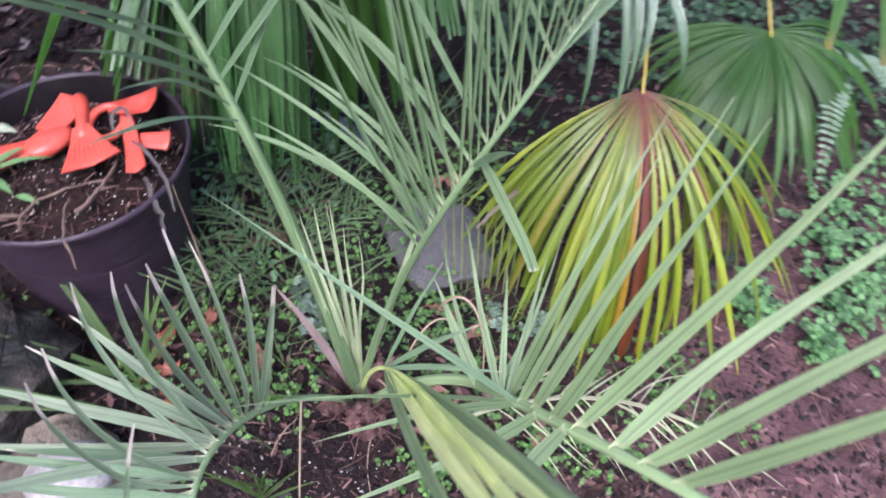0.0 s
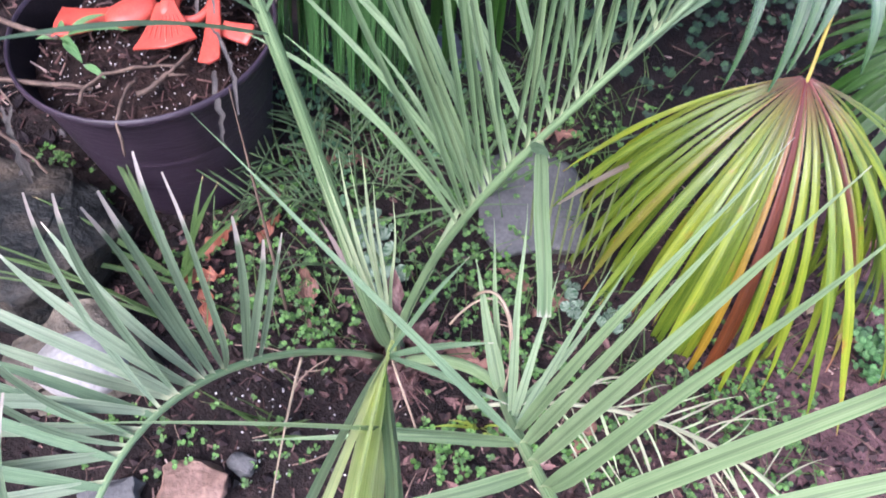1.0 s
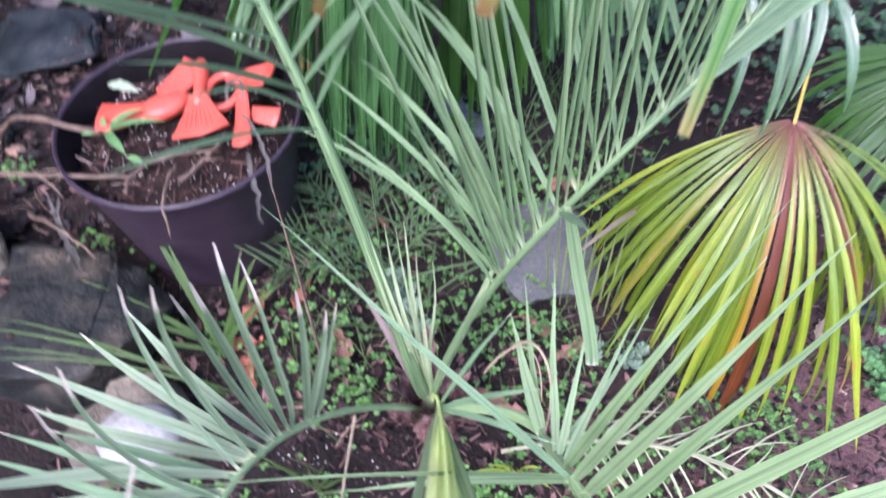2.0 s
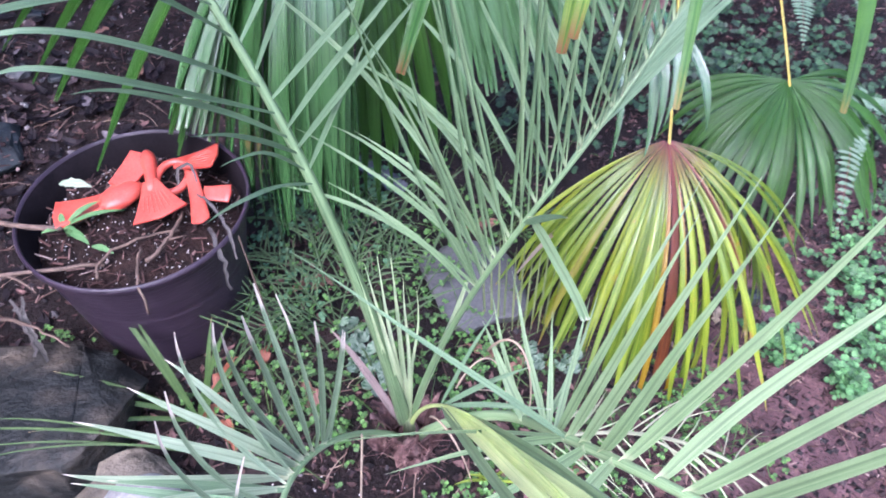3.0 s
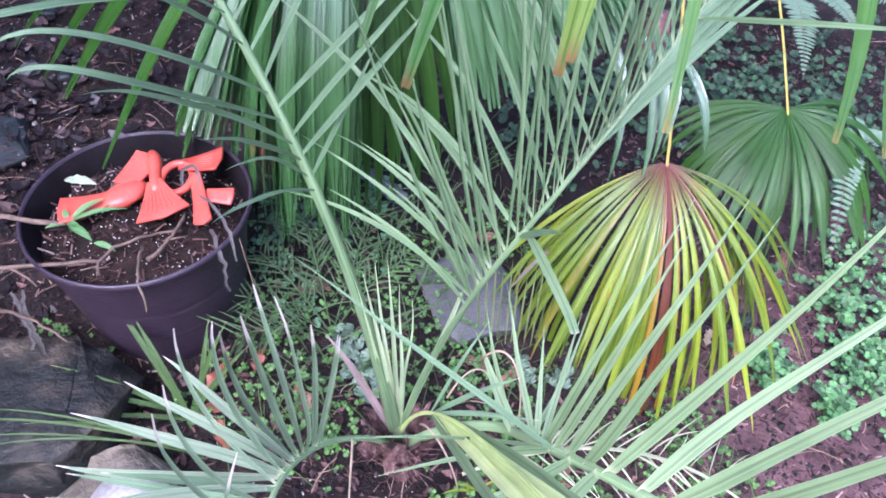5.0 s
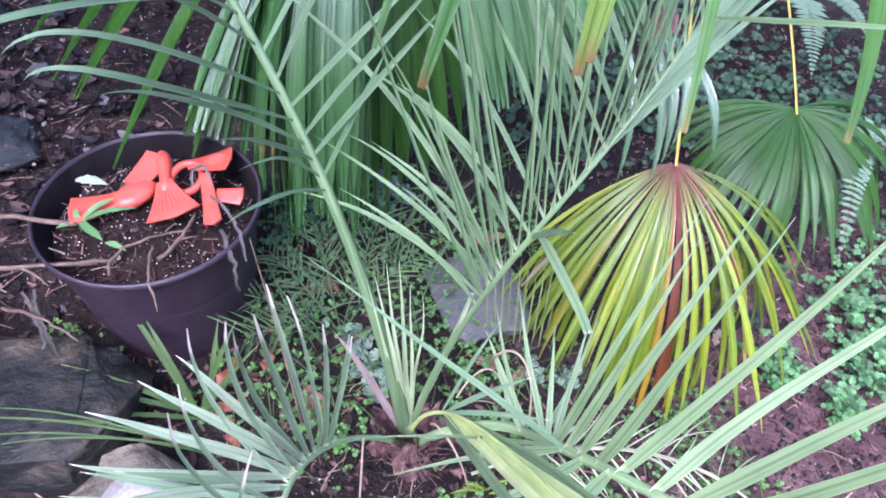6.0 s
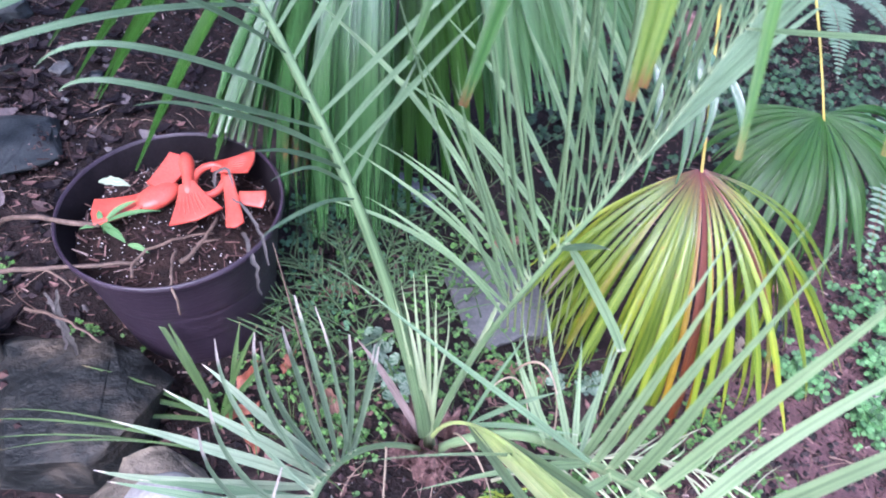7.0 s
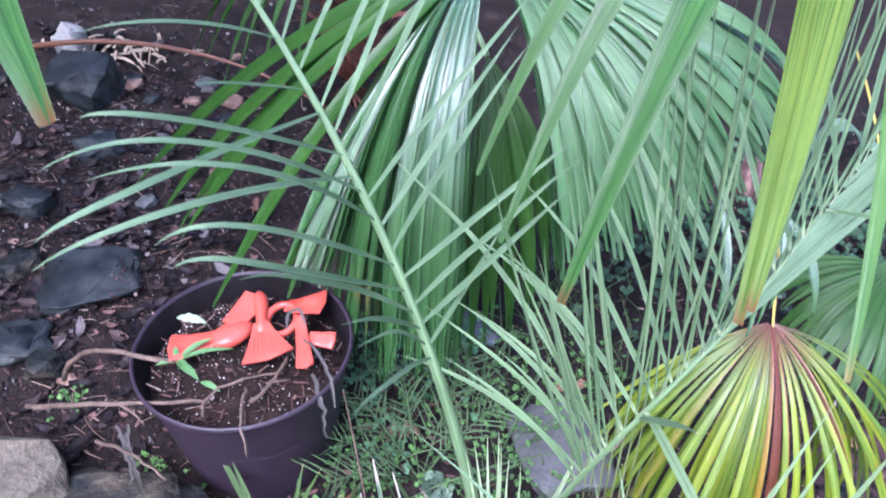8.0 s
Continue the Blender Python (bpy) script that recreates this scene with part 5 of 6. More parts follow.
for start, tip, w in (((0.27, 1.25, 0.60), (0.283, 1.08, 0.378), 0.018), ((0.33, 1.26, 0.60), (0.345, 1.08, 0.395), 0.022), ((0.34, 1.25, 0.62), (0.358, 1.08, 0.432), 0.020), ((0.36, 1.24, 0.62), (0.370, 1.08, 0.475), 0.018), ((0.38, 1.22, 0.60), (0.452, 1.08, 0.458), 0.020)):
    leaflet(second, start, tip, (0.03, -0.04, 0.05), w, FAN_BRIGHT, (0.2, -0.6, 0.77), 0.4, 14, 0.1)
fan_to(fan_palm, (-0.62, 2.05, 0.85), [(-1.15, 2.05, 0.45), (-1.08, 1.95, 0.45), (-1.0, 1.88, 0.45), (-0.92, 1.84, 0.48), (-0.85, 1.82, 0.5), (-0.78, 1.82, 0.5)], 0.08, FAN_LEAF, CROWN, 0.03, 0.5, "short drooping green fan leaf", 4)

# upper trunk and leaves out of view, added to shade the left and back
bm = bmesh.new()
tube(bm, [TRUNK + Vector((0.02, 0, 0.9)), TRUNK + Vector((0.03, -0.02, 1.4)), TRUNK + Vector((0.05, -0.05, 1.9))], [0.06, 0.085, 0.05], 14, rough=0.2)
part("unseen_upper_trunk", bm, FIBRE, fan_palm, "shaggy red-brown fibrous trunk")
TOP = TRUNK + Vector((0.05, -0.05, 1.85))
for k, (hub, way) in enumerate((((-1.15, 1.75, 2.15), (-0.5, -0.6, -0.1)), ((-1.35, 1.25, 2.05), (-0.4, -0.6, -0.15)), ((0.55, 2.10, 2.05), (0.6, -0.4, -0.15)), ((-1.5, 2.2, 2.1), (-0.8, -0.1, -0.1)), ((-0.5, 2.9, 2.1), (0.2, 0.8, -0.1)))):
    fan_leaf(fan_palm, hub, way, (0, 0, 1), 24, 200, 0.62, 0.35, FAN_LEAF, STALK, TOP, 0.008, seed=20 + k, label="unseen green fan leaf added overhead for shade", wide=1.6)
# more unseen leaves overhead, placed to darken the left ground and back right
for k, (hub, way) in enumerate((((0.55, 1.35, 2.05), (0.3, -0.8, -0.1)), ((0.98, 1.25, 2.1), (0.2, -0.7, -0.1)), ((-1.62, 0.45, 2.1), (-0.1, -0.6, -0.1)), ((-1.35, 0.95, 2.05), (-0.3, -0.7, -0.1)), ((-1.75, 0.85, 2.25), (-0.1, -0.7, -0.1)), ((-1.2, 1.3, 2.0), (-0.2, -0.7, -0.1)))):
    fan_leaf(fan_palm, hub, way, (0, 0, 1), 24, 220, 0.60, 0.3, FAN_LEAF, STALK, TOP, 0.008, seed=40 + k, label="unseen green fan leaf added overhead for shade", wide=1.6)


def strap(parent, a, b, bow, w, material, fold=0.45, n=22):
    """A long leaflet of a fan leaf: broad near the hub, tapering evenly to a narrow blunt tip."""
    a, b = Vector(a), Vector(b)
    a = a + (b - a) * 0.03
    bm = bmesh.new()
    ws = [w * min(0.25 + 2.4 * t, 1.0) * (0.16 + 0.84 * min(1.0, (1 - t) / 0.62)) for t in (k / (n - 1) for k in range(n))]
    blade(bm, quad_points(a, (a + b) / 2 + Vector(bow), b, n), ws, Vector(TOWARD), fold, rnd.uniform(-0.15, 0.15))
    return part("leaflet", bm, material, parent)


# leaf that hangs down close to the path: leaflet tips scorched
HUB = Vector((0.16, 0.82, 1.46))
bm = bmesh.new()
tube(bm, quad_points(CROWN, (-0.1, 1.7, 1.75), HUB, 16), [0.011 - 0.0003 * k for k in range(16)], 8, 0.7)
hanging = part("fan_leaf", bm, STALK, fan_palm, "hanging fan leaf with scorched leaflet tips")
HANGS = [
    ((-0.155, 0.606, 1.035), 0.030, FAN_LEAF, (-0.06, 0.03, 0.06)),
    ((-0.126, 0.530, 1.013), 0.032, FAN_LEAF, (-0.05, 0.03, 0.06)),
    ((-0.075, 0.391, 1.072), 0.042, TIP_LEAF, (-0.03, -0.06, 0.06)),
    ((0.018, 0.307, 1.146), 0.036, GOLD_LEAF, (-0.002, 0.0, 0.02)),
    ((0.024, 0.312, 1.152), 0.034, GOLD_LEAF, (0.016, 0.0, 0.02)),
    ((0.086, 0.300, 1.115), 0.024, GOLD_TIP, (0.03, 0.0, 0.02)),
]
for tip, w, mat, bow in HANGS:
    strap(hanging, HUB, tip, bow, w, mat)
leaflet(hanging, (-0.60, 0.56, 1.56), (-0.285, 0.208, 1.308), (-0.02, 0, 0.03), 0.046, TIP_LEAF, TOWARD, 0.35, 16, 0.15)
HUB_LOW = Vector((0.66, 1.35, 1.02))
bm = bmesh.new()
tube(bm, quad_points(CROWN + Vector((0.03, 0, 0.05)), (0.2, 1.9, 1.45), HUB_LOW, 16), [0.010 - 0.0003 * k for k in range(16)], 8, 0.7)
hanging = part("fan_leaf", bm, STALK, fan_palm, "fan leaf with browned leaflet tips")
for tip, w in (((0.446, 0.70, 0.800), 0.036), ((0.517, 0.70, 0.781), 0.036), ((0.62, 0.74, 0.80), 0.034), ((0.70, 0.78, 0.80), 0.034)):
    leaflet(hanging, HUB_LOW, tip, (0, 0.02, 0.06), w * 0.9, GOLD_TIP, TOWARD, 0.4, 20, 0.25)

low_fan = thing("low_fan_palm", "low fan palm with one yellowing and one green leaf", "palm")
LOWC = Vector((0.62, 2.15, ground_z(0.62, 2.15)))
bm = bmesh.new()
tube(bm, [LOWC + Vector((0, 0, -0.03)), LOWC + Vector((0, 0, 0.06)), LOWC + Vector((0, 0, 0.14))], [0.05, 0.045, 0.03], 12, rough=0.2)
part("trunk", bm, CROWN_FIBRE, low_fan, "short fibrous stem")
pick = random.Random(4)
ODD = {k: SICK_GREEN if pick.random() < (0.65 if k > 52 else 0.45) else SICK_LEAF for k in range(78)}
ODD.update({36: SICK_GOLD, 38: RED_LEAF, 39: RED_LEAF, 40: SICK_GOLD, 41: SICK_GOLD, 22: SICK_PALE, 23: SICK_PALE, 24: RED_LEAF, 60: SICK_PALE})
fan_leaf(low_fan, (0.398, 1.116, 0.407), (0.03, -0.55, -0.25), (0.0, -0.35, 0.9), 78, 166, 0.57, 0.72, SICK_LEAF, YELLOW_STALK, (0.50, 1.75, 0.62), 0.0032, wide=1.5, dome=0.06, wild=0.9, join=0.56, fall=1.75, skirt=0.28, odd=ODD, seed=5, label="yellowing fan leaf with a red-brown centre")
fan_leaf(low_fan, (0.751, 1.419, 0.334), (0.05, -0.55, -0.2), (0.0, -0.35, 0.9), 36, 215, 0.40, 0.34, FAN_LEAF, YELLOW_STALK, (0.72, 1.95, 0.62), 0.0032, wide=1.1, dome=0.03, wild=0.6, join=0.58, fold=0.7, skirt=0.12, seed=6, label="green pleated fan leaf")

# ---------- small plants ----------


def fern(name, label, base, fronds, material=FERN_LEAF):
    ob = thing(name, label, "fern")
    for tip, up, w in fronds:
        a, b = Vector(base), Vector(tip)
        pts = quad_points(a, (a + b) / 2 + Vector((0, 0, up)), b, 48)
        bm = bmesh.new()
        tube(bm, pts, [0.0018 - 0.000028 * k for k in range(48)], 5)
        fr = part("frond", bm, RED_STALK, ob)
        tg = tangents(pts)
        for k in range(4, 48):
            for sgn in (-1, 1):
                bm = bmesh.new()
                s = tg[k].cross(Vector((0, -0.3, 1))).normalized() * sgn
                ln = w * math.sin(math.pi * min(1, 0.12 + 0.9 * k / 48)) * rnd.uniform(0.85, 1.1)
                p = pts[k]
                q = p + (s + tg[k] * 0.25 + Vector((0, 0, rnd.uniform(-0.1, 0.1)))) * ln
                blade(bm, quad_points(p, (p + q) / 2 + Vector((0, 0, 0.002)), q, 5), [0.005, 0.0085, 0.008, 0.006, 0.0015], Vector((0, -0.5, 0.85)), 0.2)
                part("pinna", bm, material, fr)
    return ob


fern("fern", "grey-green fern with drooping fronds", (1.10, 1.85, ground_z(1.10, 1.85)), [((0.870, 1.19, 0.22), 0.26, 0.046), ((0.790, 1.05, 0.20), 0.34, 0.044), ((1.18, 1.40, 0.10), 0.20, 0.042), ((1.02, 1.48, 0.16), 0.2, 0.036)])
fern("fern", "grey-green fern at the back of the bed", (1.15, 2.6, ground_z(1.15, 2.6)), [((0.985, 1.84, 0.14), 0.24, 0.06), ((1.25, 2.1, 0.12), 0.2, 0.045), ((1.5, 2.2, 0.12), 0.2, 0.045), ((0.85, 2.35, 0.1), 0.2, 0.04)])


def round_leaf(bm, c, r, tilt, uvl):
    """A small round leaf with a notch, slightly cupped."""
    up = Vector((rnd.gauss(0, tilt), rnd.gauss(-0.25, tilt), 1)).normalized()
    s = up.orthogonal().normalized()
    f = up.cross(s)
    a0 = rnd.uniform(0, 6.28)
    mid = bm.verts.new(c - up * r * 0.15)
    ring = [bm.verts.new(c + (s * math.cos(a0 + a) + f * math.sin(a0 + a)) * r * (0.78 if k == 0 else 1)) for k, a in enumerate(2 * math.pi * j / 7 for j in range(7))]
    for j in range(7):
        fc_ = bm.faces.new((mid, ring[j], ring[(j + 1) % 7]))
        for lp, uv in zip(fc_.loops, ((0.5, 0.3), (j / 7, 0.6), ((j + 1) / 7, 0.6))):
            lp[uvl].uv = uv


def clover_patch(name, label, clouds, count, r, material=CLOVER_LEAF, tall=0.03):
    bm = bmesh.new()
    uvl = bm.loops.layers.uv.verify()
    for _ in range(count):
        x0, y0, sx, sy = clouds[rnd.randrange(len(clouds))]
        x, y = rnd.gauss(x0, sx), rnd.gauss(y0, sy)
        z = ground_z(x, y)
        h = rnd.uniform(0.3, 1) * tall
        top = Vector((x, y, z + h))
        for k in range(3):
            a = k * 2.1 + rnd.uniform(0, 1)
            rr = r * rnd.uniform(0.6, 1.15)
            rr *= rnd.uniform(0.75, 1.1)
            round_leaf(bm, top + Vector((math.cos(a), math.sin(a), 0.1)) * rr, rr, 0.35, uvl)
    return tagged(mesh_object(name, bm, material), label, "ground cover", kind="stuff")


clover_patch("clover", "bright green clover spreading over the soil", [(0.97, 1.15, 0.055, 0.09), (1.05, 1.30, 0.07, 0.10), (0.95, 1.0, 0.04, 0.05), (1.15, 1.1, 0.08, 0.1), (0.86, 0.86, 0.02, 0.03), (1.05, 1.0, 0.07, 0.08), (0.72, 0.95, 0.03, 0.03), (1.2, 1.35, 0.1, 0.12)], 620, 0.0085, tall=0.075)
clover_patch("chickweed", "small green weeds under the palm", [(0.50, 0.80, 0.06, 0.05), (0.54, 0.66, 0.07, 0.05), (0.42, 0.72, 0.06, 0.05), (0.02, 0.86, 0.1, 0.03), (-0.20, 1.12, 0.08, 0.10), (-0.40, 0.80, 0.06, 0.08), (-0.27, 0.66, 0.05, 0.05), (-0.35, 1.2, 0.08, 0.12), (0.10, 0.72, 0.08, 0.04), (-0.08, 1.25, 0.1, 0.1), (0.12, 1.25, 0.08, 0.1), (-0.25, 0.95, 0.1, 0.1), (-0.1, 0.95, 0.12, 0.1), (-0.33, 0.75, 0.08, 0.08), (-0.10, 1.08, 0.09, 0.08), (-0.02, 1.12, 0.06, 0.08), (-0.05, 0.80, 0.1, 0.05), (0.16, 0.62, 0.09, 0.05), (0.30, 0.55, 0.08, 0.05), (0.02, 0.52, 0.05, 0.03)], 1250, 0.0050, WEEDLET, tall=0.05)
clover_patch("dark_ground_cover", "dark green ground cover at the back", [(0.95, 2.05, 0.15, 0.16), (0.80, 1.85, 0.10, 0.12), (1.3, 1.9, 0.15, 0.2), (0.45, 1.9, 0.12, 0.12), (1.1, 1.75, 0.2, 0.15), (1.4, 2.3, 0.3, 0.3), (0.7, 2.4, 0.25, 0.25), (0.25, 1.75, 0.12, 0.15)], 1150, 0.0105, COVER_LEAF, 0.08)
clover_patch("weeds", "tufts of small green weeds by the pot", [(-0.80, 0.80, 0.025, 0.02), (-0.70, 0.76, 0.02, 0.015), (-0.50, 0.70, 0.03, 0.03), (-1.02, 0.92, 0.02, 0.02), (-0.36, 0.42, 0.05, 0.03), (-0.48, 0.40, 0.05, 0.03), (-0.24, 0.44, 0.04, 0.03)], 150, 0.0042, WEEDLET, tall=0.05)
clover_patch("silver_ground_cover", "silver-spotted dead-nettle leaves on the soil", [(-0.23, 0.87, 0.018, 0.018), (-0.17, 0.785, 0.02, 0.02), (-0.225, 0.79, 0.018, 0.015), (0.18, 0.86, 0.04, 0.03), (0.72, 1.62, 0.05, 0.05), (1.2, 1.85, 0.03, 0.03)], 28, 0.0145, SILVER_LEAF, 0.05)


def tuft(name, label, base, blades, material=GRASS_LEAF, category="grass", apart=0.0):
    ob = thing(name, label, category)
    for tip, up, w in blades:
        a, b = Vector(base) + Vector((rnd.gauss(0, 0.008), rnd.gauss(0, 0.008), 0)), Vector(tip)
        a.x += (b.x - a.x) * apart
        bm = bmesh.new()
        blade(bm, quad_points(a, (a + b) / 2 + Vector((0, 0, up)), b, 10), leaflet_widths(w, 10), Vector(TOWARD), 0.4)
        part("blade", bm, material, ob)
    return ob


tuft("grass_tuft", "tuft of arching green blades in front of the pot", (-0.50, 0.66, 0.08), [((-0.66, 0.80, 0.30), 0.06, 0.012), ((-0.60, 0.76, 0.27), 0.06, 0.012), ((-0.74, 0.68, 0.22), 0.05, 0.010), ((-0.70, 0.64, 0.19), 0.04, 0.010), ((-0.70, 0.60, 0.17), 0.04, 0.009), ((-0.46, 0.76, 0.28), 0.03, 0.011), ((-0.42, 0.74, 0.30), 0.03, 0.011), ((-0.38, 0.72, 0.26), 0.03, 0.010)])
tuft("grass_tuft", "dry spreading grass blades over the rock", (-0.45, 0.58, 0.10), [((-0.86, 0.53, 0.27), 0.10, 0.005), ((-0.84, 0.50, 0.26), 0.10, 0.004), ((-0.80, 0.49, 0.25), 0.10, 0.004), ((-0.74, 0.56, 0.22), 0.10, 0.005), ((-0.82, 0.56, 0.26), 0.11, 0.004)], GRASS_LEAF)
tuft("grass_tuft", "fine grass under the low frond", (-0.26, 0.47, 0.06), [((-0.27 + 0.02 * k, 0.44 + 0.01 * (k % 3), 0.20 + 0.01 * (k % 2)), 0.02, 0.005) for k in range(-4, 7)])
tuft("grass_tuft", "yellow-green grass blades beside the palm stem", (0.05, 0.585, -0.005), [((-0.02 + 0.022 * k, 0.54 + 0.012 * (k % 3), 0.08 + 0.015 * (k % 2)), 0.03, 0.006) for k in range(7)], SICK_GRASS)
tuft("thin_stems", "thin pale upright stems beside the yellowing leaf", (0.145, 0.945, 0.0), [((0.035 + 0.017 * k, 0.96 + 0.01 * (k % 3), 0.23 + 0.025 * (k % 3)), 0.0, 0.0045) for k in range(11)], THIN_STEM, "grass", 0.85)

bm = bmesh.new()
for _ in range(480):
    cx, cy, sx, sy = ((-0.25, 0.92, 0.12, 0.12), (-0.05, 1.20, 0.14, 0.10), (0.10, 0.80, 0.14, 0.06), (-0.32, 0.68, 0.08, 0.06), (0.42, 0.74, 0.12, 0.07), (0.2, 1.3, 0.1, 0.12), (0.05, 1.45, 0.12, 0.12), (-0.1, 1.55, 0.1, 0.1))[rnd.randrange(8)]
    x, y = rnd.gauss(cx, sx), rnd.gauss(cy, sy)
    a = Vector((x, y, ground_z(x, y) - 0.003))
    h = rnd.uniform(0.03, 0.12)
    b = a + Vector((rnd.gauss(0, h * 0.6), rnd.gauss(0, h * 0.6), h))
    blade(bm, quad_points(a, (a + b) / 2 + Vector((0, 0, h * 0.25)), b, 5), [0.0022, 0.0026, 0.0022, 0.0015, 0.0005], Vector(TOWARD), 0.3)
tagged(mesh_object("fine_grass", bm, GRASS_LEAF), "fine green grass growing through the soil", "grass", kind="stuff")
bm = bmesh.new()
for _ in range(70):
    cx, cy, sx, sy = ((-0.30, 1.0, 0.09, 0.08), (-0.20, 0.86, 0.08, 0.07), (-0.12, 1.12, 0.10, 0.08), (-0.42, 0.86, 0.05, 0.06), (-0.36, 1.22, 0.09, 0.07), (-0.20, 1.28, 0.09, 0.07), (-0.28, 1.15, 0.08, 0.06))[rnd.randrange(7)]
    x, y = rnd.gauss(cx, sx), rnd.gauss(cy, sy)
    a = Vector((x, y, ground_z(x, y) - 0.003))
    h = rnd.uniform(0.10, 0.24)
    b = a + Vector((rnd.gauss(0, h * 0.8), rnd.gauss(0, h * 0.8), h * 0.7))
    blade(bm, quad_points(a, (a + b) / 2 + Vector((0, 0, h * 0.4)), b, 9), leaflet_widths(rnd.uniform(0.003, 0.006), 9), Vector(TOWARD), 0.3)
tagged(mesh_object("long_grass", bm, SEEDLING_LEAF), "long arching grey-green grass behind the pot", "grass", kind="stuff")
clover_patch("weeds", "tufts of blue-green leafy weeds behind the pot", [(-0.36, 1.24, 0.05, 0.05), (-0.27, 1.17, 0.05, 0.05), (-0.43, 1.12, 0.04, 0.05), (-0.22, 1.30, 0.05, 0.04), (-0.36, 0.98, 0.04, 0.04)], 170, 0.0065, BLUE_WEED, tall=0.05)
seedling = thing("palm_seedling", "small feathery palm seedling under the large palm", "palm")
for tip, up in (((-0.42, 0.98, 0.22), 0.05), ((-0.20, 1.12, 0.20), 0.05), ((-0.42, 0.78, 0.20), 0.06), ((-0.12, 1.0, 0.2), 0.06), ((-0.34, 1.08, 0.22), 0.06), ((-0.46, 0.88, 0.20), 0.05)):
    a, b = Vector((-0.27, 0.90, 0.05)), Vector(tip)
    pts = quad_points(a, (a + b) / 2 + Vector((0, 0, up)), b, 16)
    bm = bmesh.new()
    tube(bm, pts, 0.002, 5)
    fr = part("frond", bm, SEEDLING_LEAF, seedling)
    tg = tangents(pts)
    for k in range(4, 16):
        for sgn in (-1, 1):
            if rnd.random() < 0.12:
                continue
            q = pts[k] + (tg[k] * rnd.uniform(0.4, 0.9) + tg[k].cross(Vector((0, 0, 1))).normalized() * sgn * 0.8 + Vector((0, 0, rnd.uniform(-0.15, 0.3)))) * rnd.uniform(0.06, 0.10)
            leaflet(fr, pts[k], q, (0, 0, 0.008), 0.0036, SEEDLING_LEAF, TOWARD, 0.3, 7)

withered = thing("withered_frond", "pale withered frond lying under the broad leaflets", "palm frond")
pts = curve_points([(0.02, 0.60, 0.04), (0.20, 0.66, 0.10), (0.36, 0.66, 0.10), (0.52, 0.62, 0.02)], 24)
bm = bmesh.new()
tube(bm, pts, 0.004, 6)
wf = part("stalk", bm, STRAW, withered)
for k in range(5, 24):
    for sgn in (-1, 1):
        if rnd.random() < 0.3:
            continue
        d = Vector((0.10 + rnd.gauss(0, 0.03), -0.11 * sgn - 0.02 + rnd.gauss(0, 0.03), -0.02 + 0.02 * sgn))
        leaflet(wf, pts[k], pts[k] + d, (rnd.gauss(0, 0.012), rnd.gauss(0, 0.012), 0.012), rnd.uniform(0.0025, 0.005), STRAW if k % 3 else PALE_LEAF, TOWARD, 0.3, 7)


def dead_leaf(x, y, length, width, turn, material, label, h=0.012):
    ob = thing("dead_leaf", label, "dead leaf")
    z = ground_z(x, y) + h
    d = Vector((math.cos(radians(turn)), math.sin(radians(turn)), 0.1)) * length / 2
    c = Vector((x, y, z))
    oval_leaf(ob, "leaf_blade", c - d, c + d, width, material, (rnd.gauss(0, 0.25), rnd.gauss(-0.2, 0.25), 1), rnd.uniform(0.05, 0.25), 11, 0.6)


for x, y, l, w, t in ((-0.47, 0.75, 0.09, 0.04, 70), (-0.47, 0.68, 0.08, 0.045, 20), (-0.44, 0.63, 0.07, 0.04, 120), (-0.40, 0.80, 0.07, 0.03, 80)):
    dead_leaf(x, y, l, w, t, ORANGE_LEAF, "orange-red dead leaf on the soil", 0.02)
for x, y, l, w, t in ((-0.005, 0.69, 0.11, 0.05, -15), (0.05, 1.22, 0.10, 0.04, 10), (0.04, 0.87, 0.08, 0.04, 160), (0.12, 0.84, 0.08, 0.04, 40), (-0.33, 1.0, 0.09, 0.05, 20), (-0.30, 0.72, 0.09, 0.045, 120), (0.22, 0.62, 0.08, 0.04, 70), (0.86, 1.30, 0.08, 0.05, 60), (0.74, 1.22, 0.06, 0.04, 30), (-1.0, 1.75, 0.07, 0.03, 40), (-0.85, 1.62, 0.07, 0.03, 100), (0.70, 0.98, 0.06, 0.035, 10)):
    dead_leaf(x, y, l, w, t, DRY_LEAF, "brown dead leaf lying on the soil")
dead_leaf(0.60, 1.02, 0.05, 0.03, 70, DRY_STUB, "pale pinkish dead leaf scrap under the fan leaf", 0.015)
scrap = thing("plastic_scrap", "crumpled blue-grey plastic scrap on the soil", "plastic scrap")
ribbon_leaf(scrap, "sheet", [(-0.27, 1.385, 0.09), (-0.23, 1.36, 0.10), (-0.19, 1.33, 0.09), (-0.14, 1.30, 0.08)], 0.042, BLUE_SCRAP, (0, -0.3, 1), 0.1)
stalk = thing("dry_stalk", "long red-brown bare stalk arching over the bed", "stalk")
bm = bmesh.new()
tube(bm, curve_points([(-1.75, 1.78, 0.48), (-1.40, 1.80, 0.62), (-0.98, 1.80, 0.64), (-0.66, 1.80, 0.42)], 20), [0.0105 - 0.0004 * k for k in range(20)], 8)
part("stem", bm, RED_STALK, stalk)
for tip in ((-0.374, 0.773, 0.484),):
    blade_ob = thing("dry_grass_stalk", "thin pale dry stalk standing in the grass", "grass")
    bm = bmesh.new()
    tube(bm, quad_points((-0.31, 0.66, 0.08), (-0.33, 0.70, 0.30), tip, 8), [0.003, 0.003, 0.003, 0.0025, 0.002, 0.002, 0.0015, 0.001], 5)
    part("stem", bm, TWIG, blade_ob)

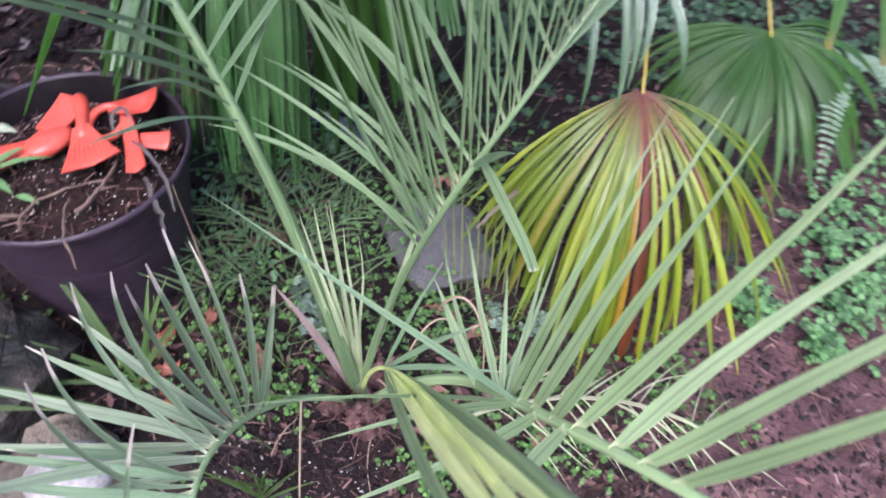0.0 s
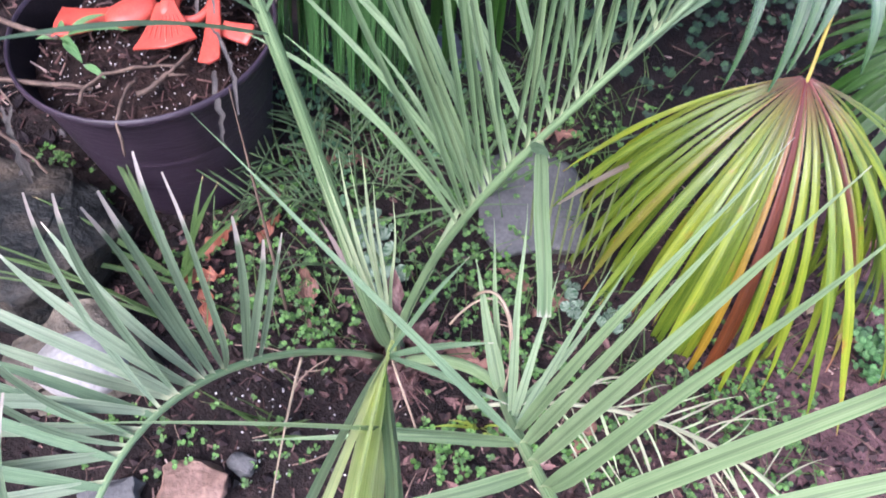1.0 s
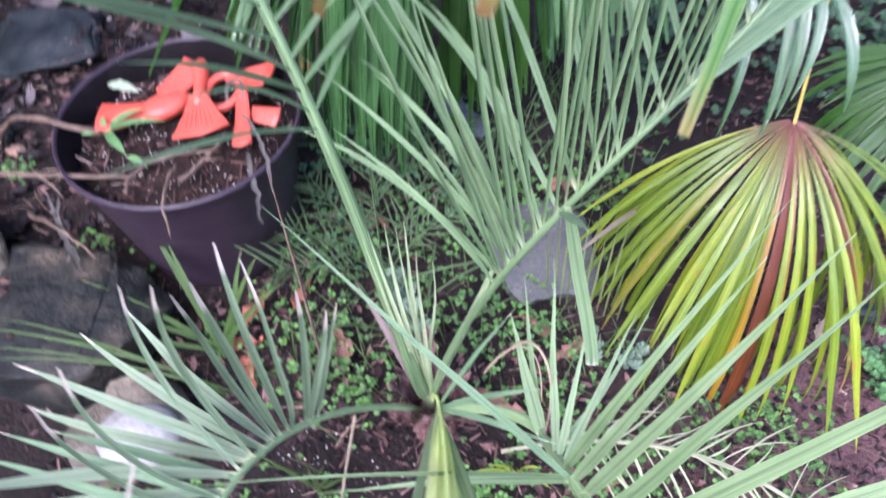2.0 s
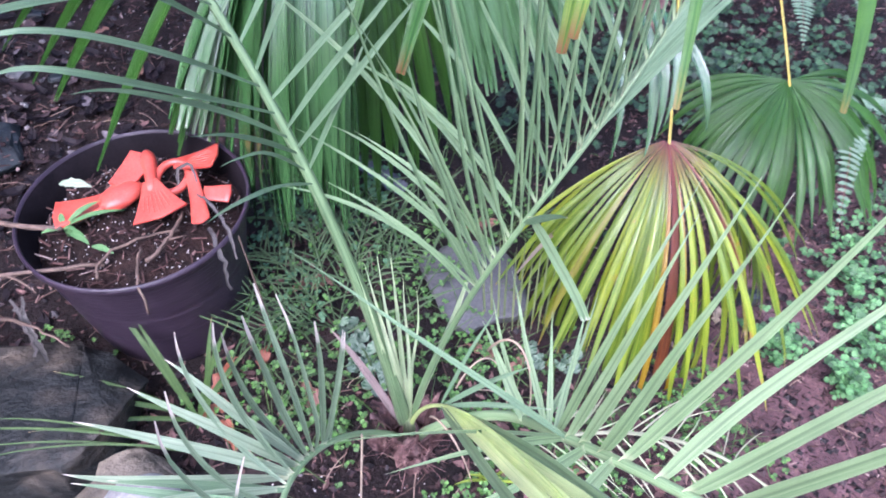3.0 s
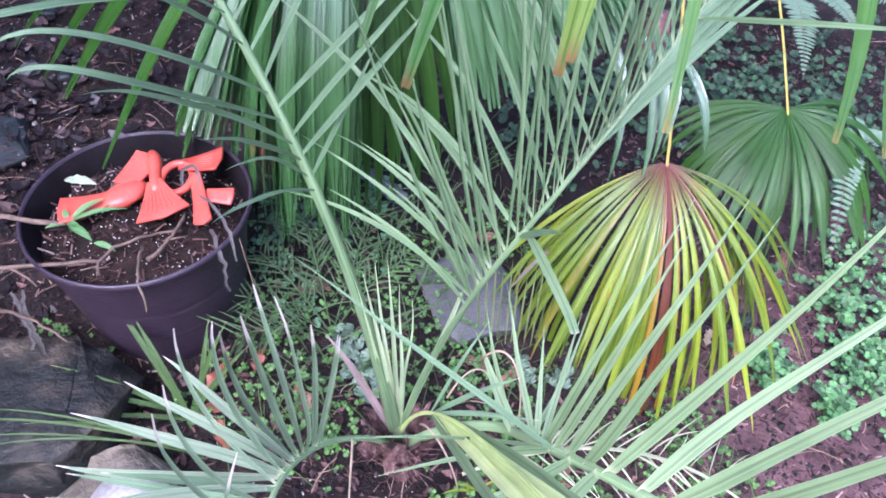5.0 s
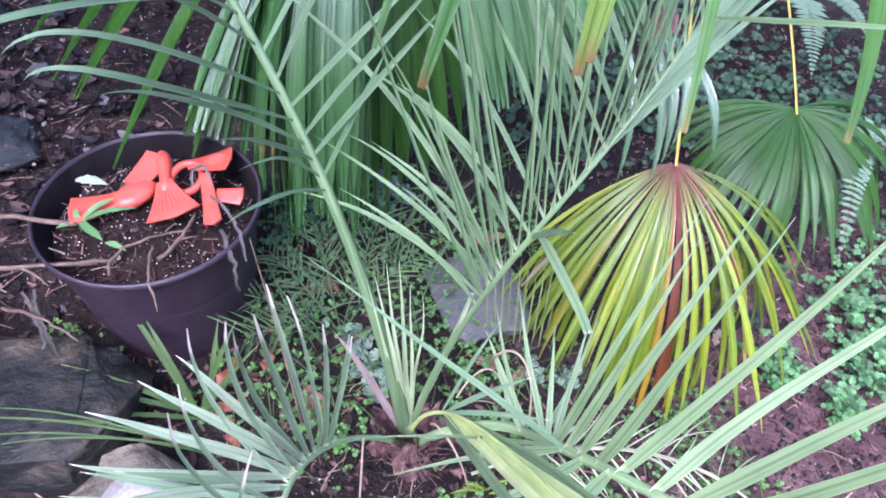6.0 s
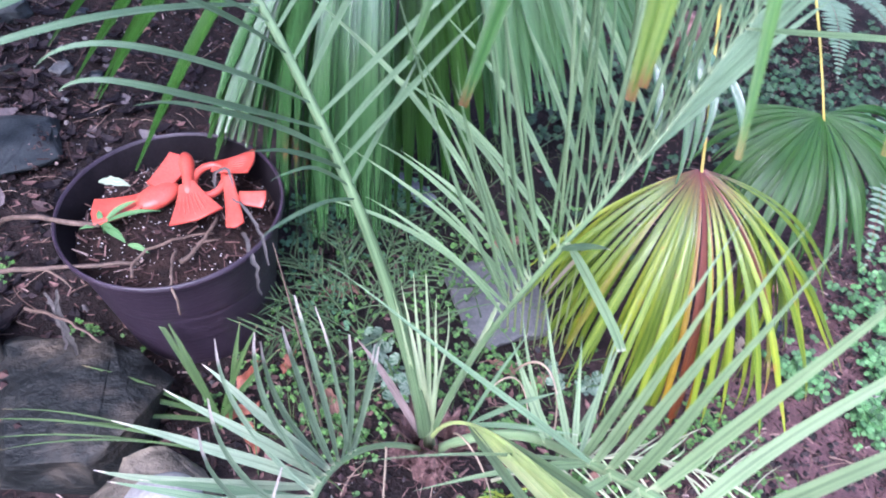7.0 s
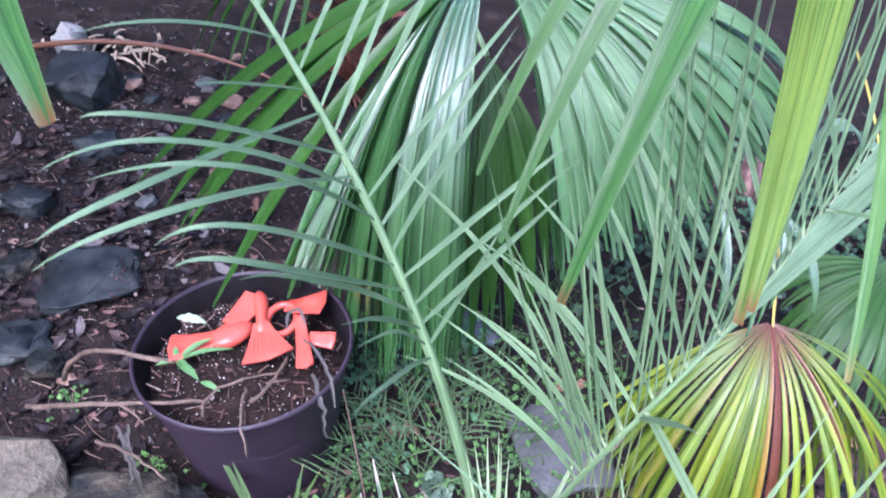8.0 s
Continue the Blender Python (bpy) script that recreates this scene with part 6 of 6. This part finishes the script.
# dry curls and strips caught in the palms
curl = thing("withered_strip", "pinkish brown withered leaf strip leaning in the bed", "dead leaf")
bm = bmesh.new()
blade(bm, curve_points([(0.262, 1.225, 0.05), (0.225, 1.12, 0.16), (0.15, 0.95, 0.29), (0.083, 0.79, 0.38)], 12), [0.004, 0.008, 0.010, 0.011, 0.011, 0.011, 0.010, 0.010, 0.009, 0.008, 0.006, 0.003], Vector(TOWARD), 0.3, 0.4)
part("strip", bm, DRY_STUB, curl)
for pts in ([(-0.06, 0.50, 0.40), (-0.05, 0.47, 0.46), (-0.02, 0.43, 0.47), (0.0, 0.42, 0.36)], [(0.02, 0.55, 0.50), (0.05, 0.53, 0.60), (0.085, 0.50, 0.56), (0.075, 0.47, 0.43)], [(-0.155, 0.46, 0.42), (-0.15, 0.45, 0.44), (-0.155, 0.38, 0.38), (-0.15, 0.30, 0.30)], [(-0.02, 0.62, 0.28), (0.02, 0.66, 0.36), (0.06, 0.66, 0.34), (0.07, 0.62, 0.22)]):
    curl = thing("dry_curl", "thin pale dried leaf thread curling among the fronds", "dead leaf")
    bm = bmesh.new()
    tube(bm, curve_points(pts, 16), [0.0019 - 0.00006 * k for k in range(16)], 5)
    part("thread", bm, DRY_STUB, curl)

PILE = Vector((-1.50, 2.25, 0))
pile = thing("dry_leaf_pile", "heap of pale dry cut leaf stubs on the soil", "leaf pile")
for k in range(52):
    x, y = rnd.gauss(PILE.x, 0.085), rnd.gauss(PILE.y, 0.08)
    a = Vector((x, y, ground_z(x, y) + rnd.uniform(0.005, 0.04)))
    d = Vector((rnd.gauss(0.3, 0.5), rnd.gauss(-0.8, 0.3), rnd.uniform(-0.2, 0.4))).normalized() * rnd.uniform(0.05, 0.09)
    bm = bmesh.new()
    blade(bm, quad_points(a, a + d / 2 + Vector((0, 0, 0.015)), a + d, 7), [0.006, 0.010, 0.012, 0.012, 0.011, 0.008, 0.003], Vector((rnd.gauss(0, 0.4), -0.4, 1)), 0.3, rnd.uniform(-0.6, 0.6))
    part("stub", bm, DRY_STUB, pile)

# plain unseen walls, added to close the bed and cut its sky light
for name, label, x, y, sx, sy in (("unseen_wall_west", "plain dark wall out of view, added to cut sky light", -2.9, 1.0, 0.2, 7.0), ("unseen_wall_north", "plain dark wall out of view, added to cut sky light", 0.0, 4.9, 6.0, 0.2)):
    bm = bmesh.new()
    bmesh.ops.create_cube(bm, size=1.0, matrix=Matrix.Translation((x, y, 1.1)) @ Matrix.Diagonal((sx, sy, 3.0, 1)))
    bmesh.ops.bevel(bm, geom=bm.edges[:], offset=0.02, segments=1, affect="EDGES")
    tagged(mesh_object(name, bm, ROCK, smooth=False), label, "wall", kind="structure")
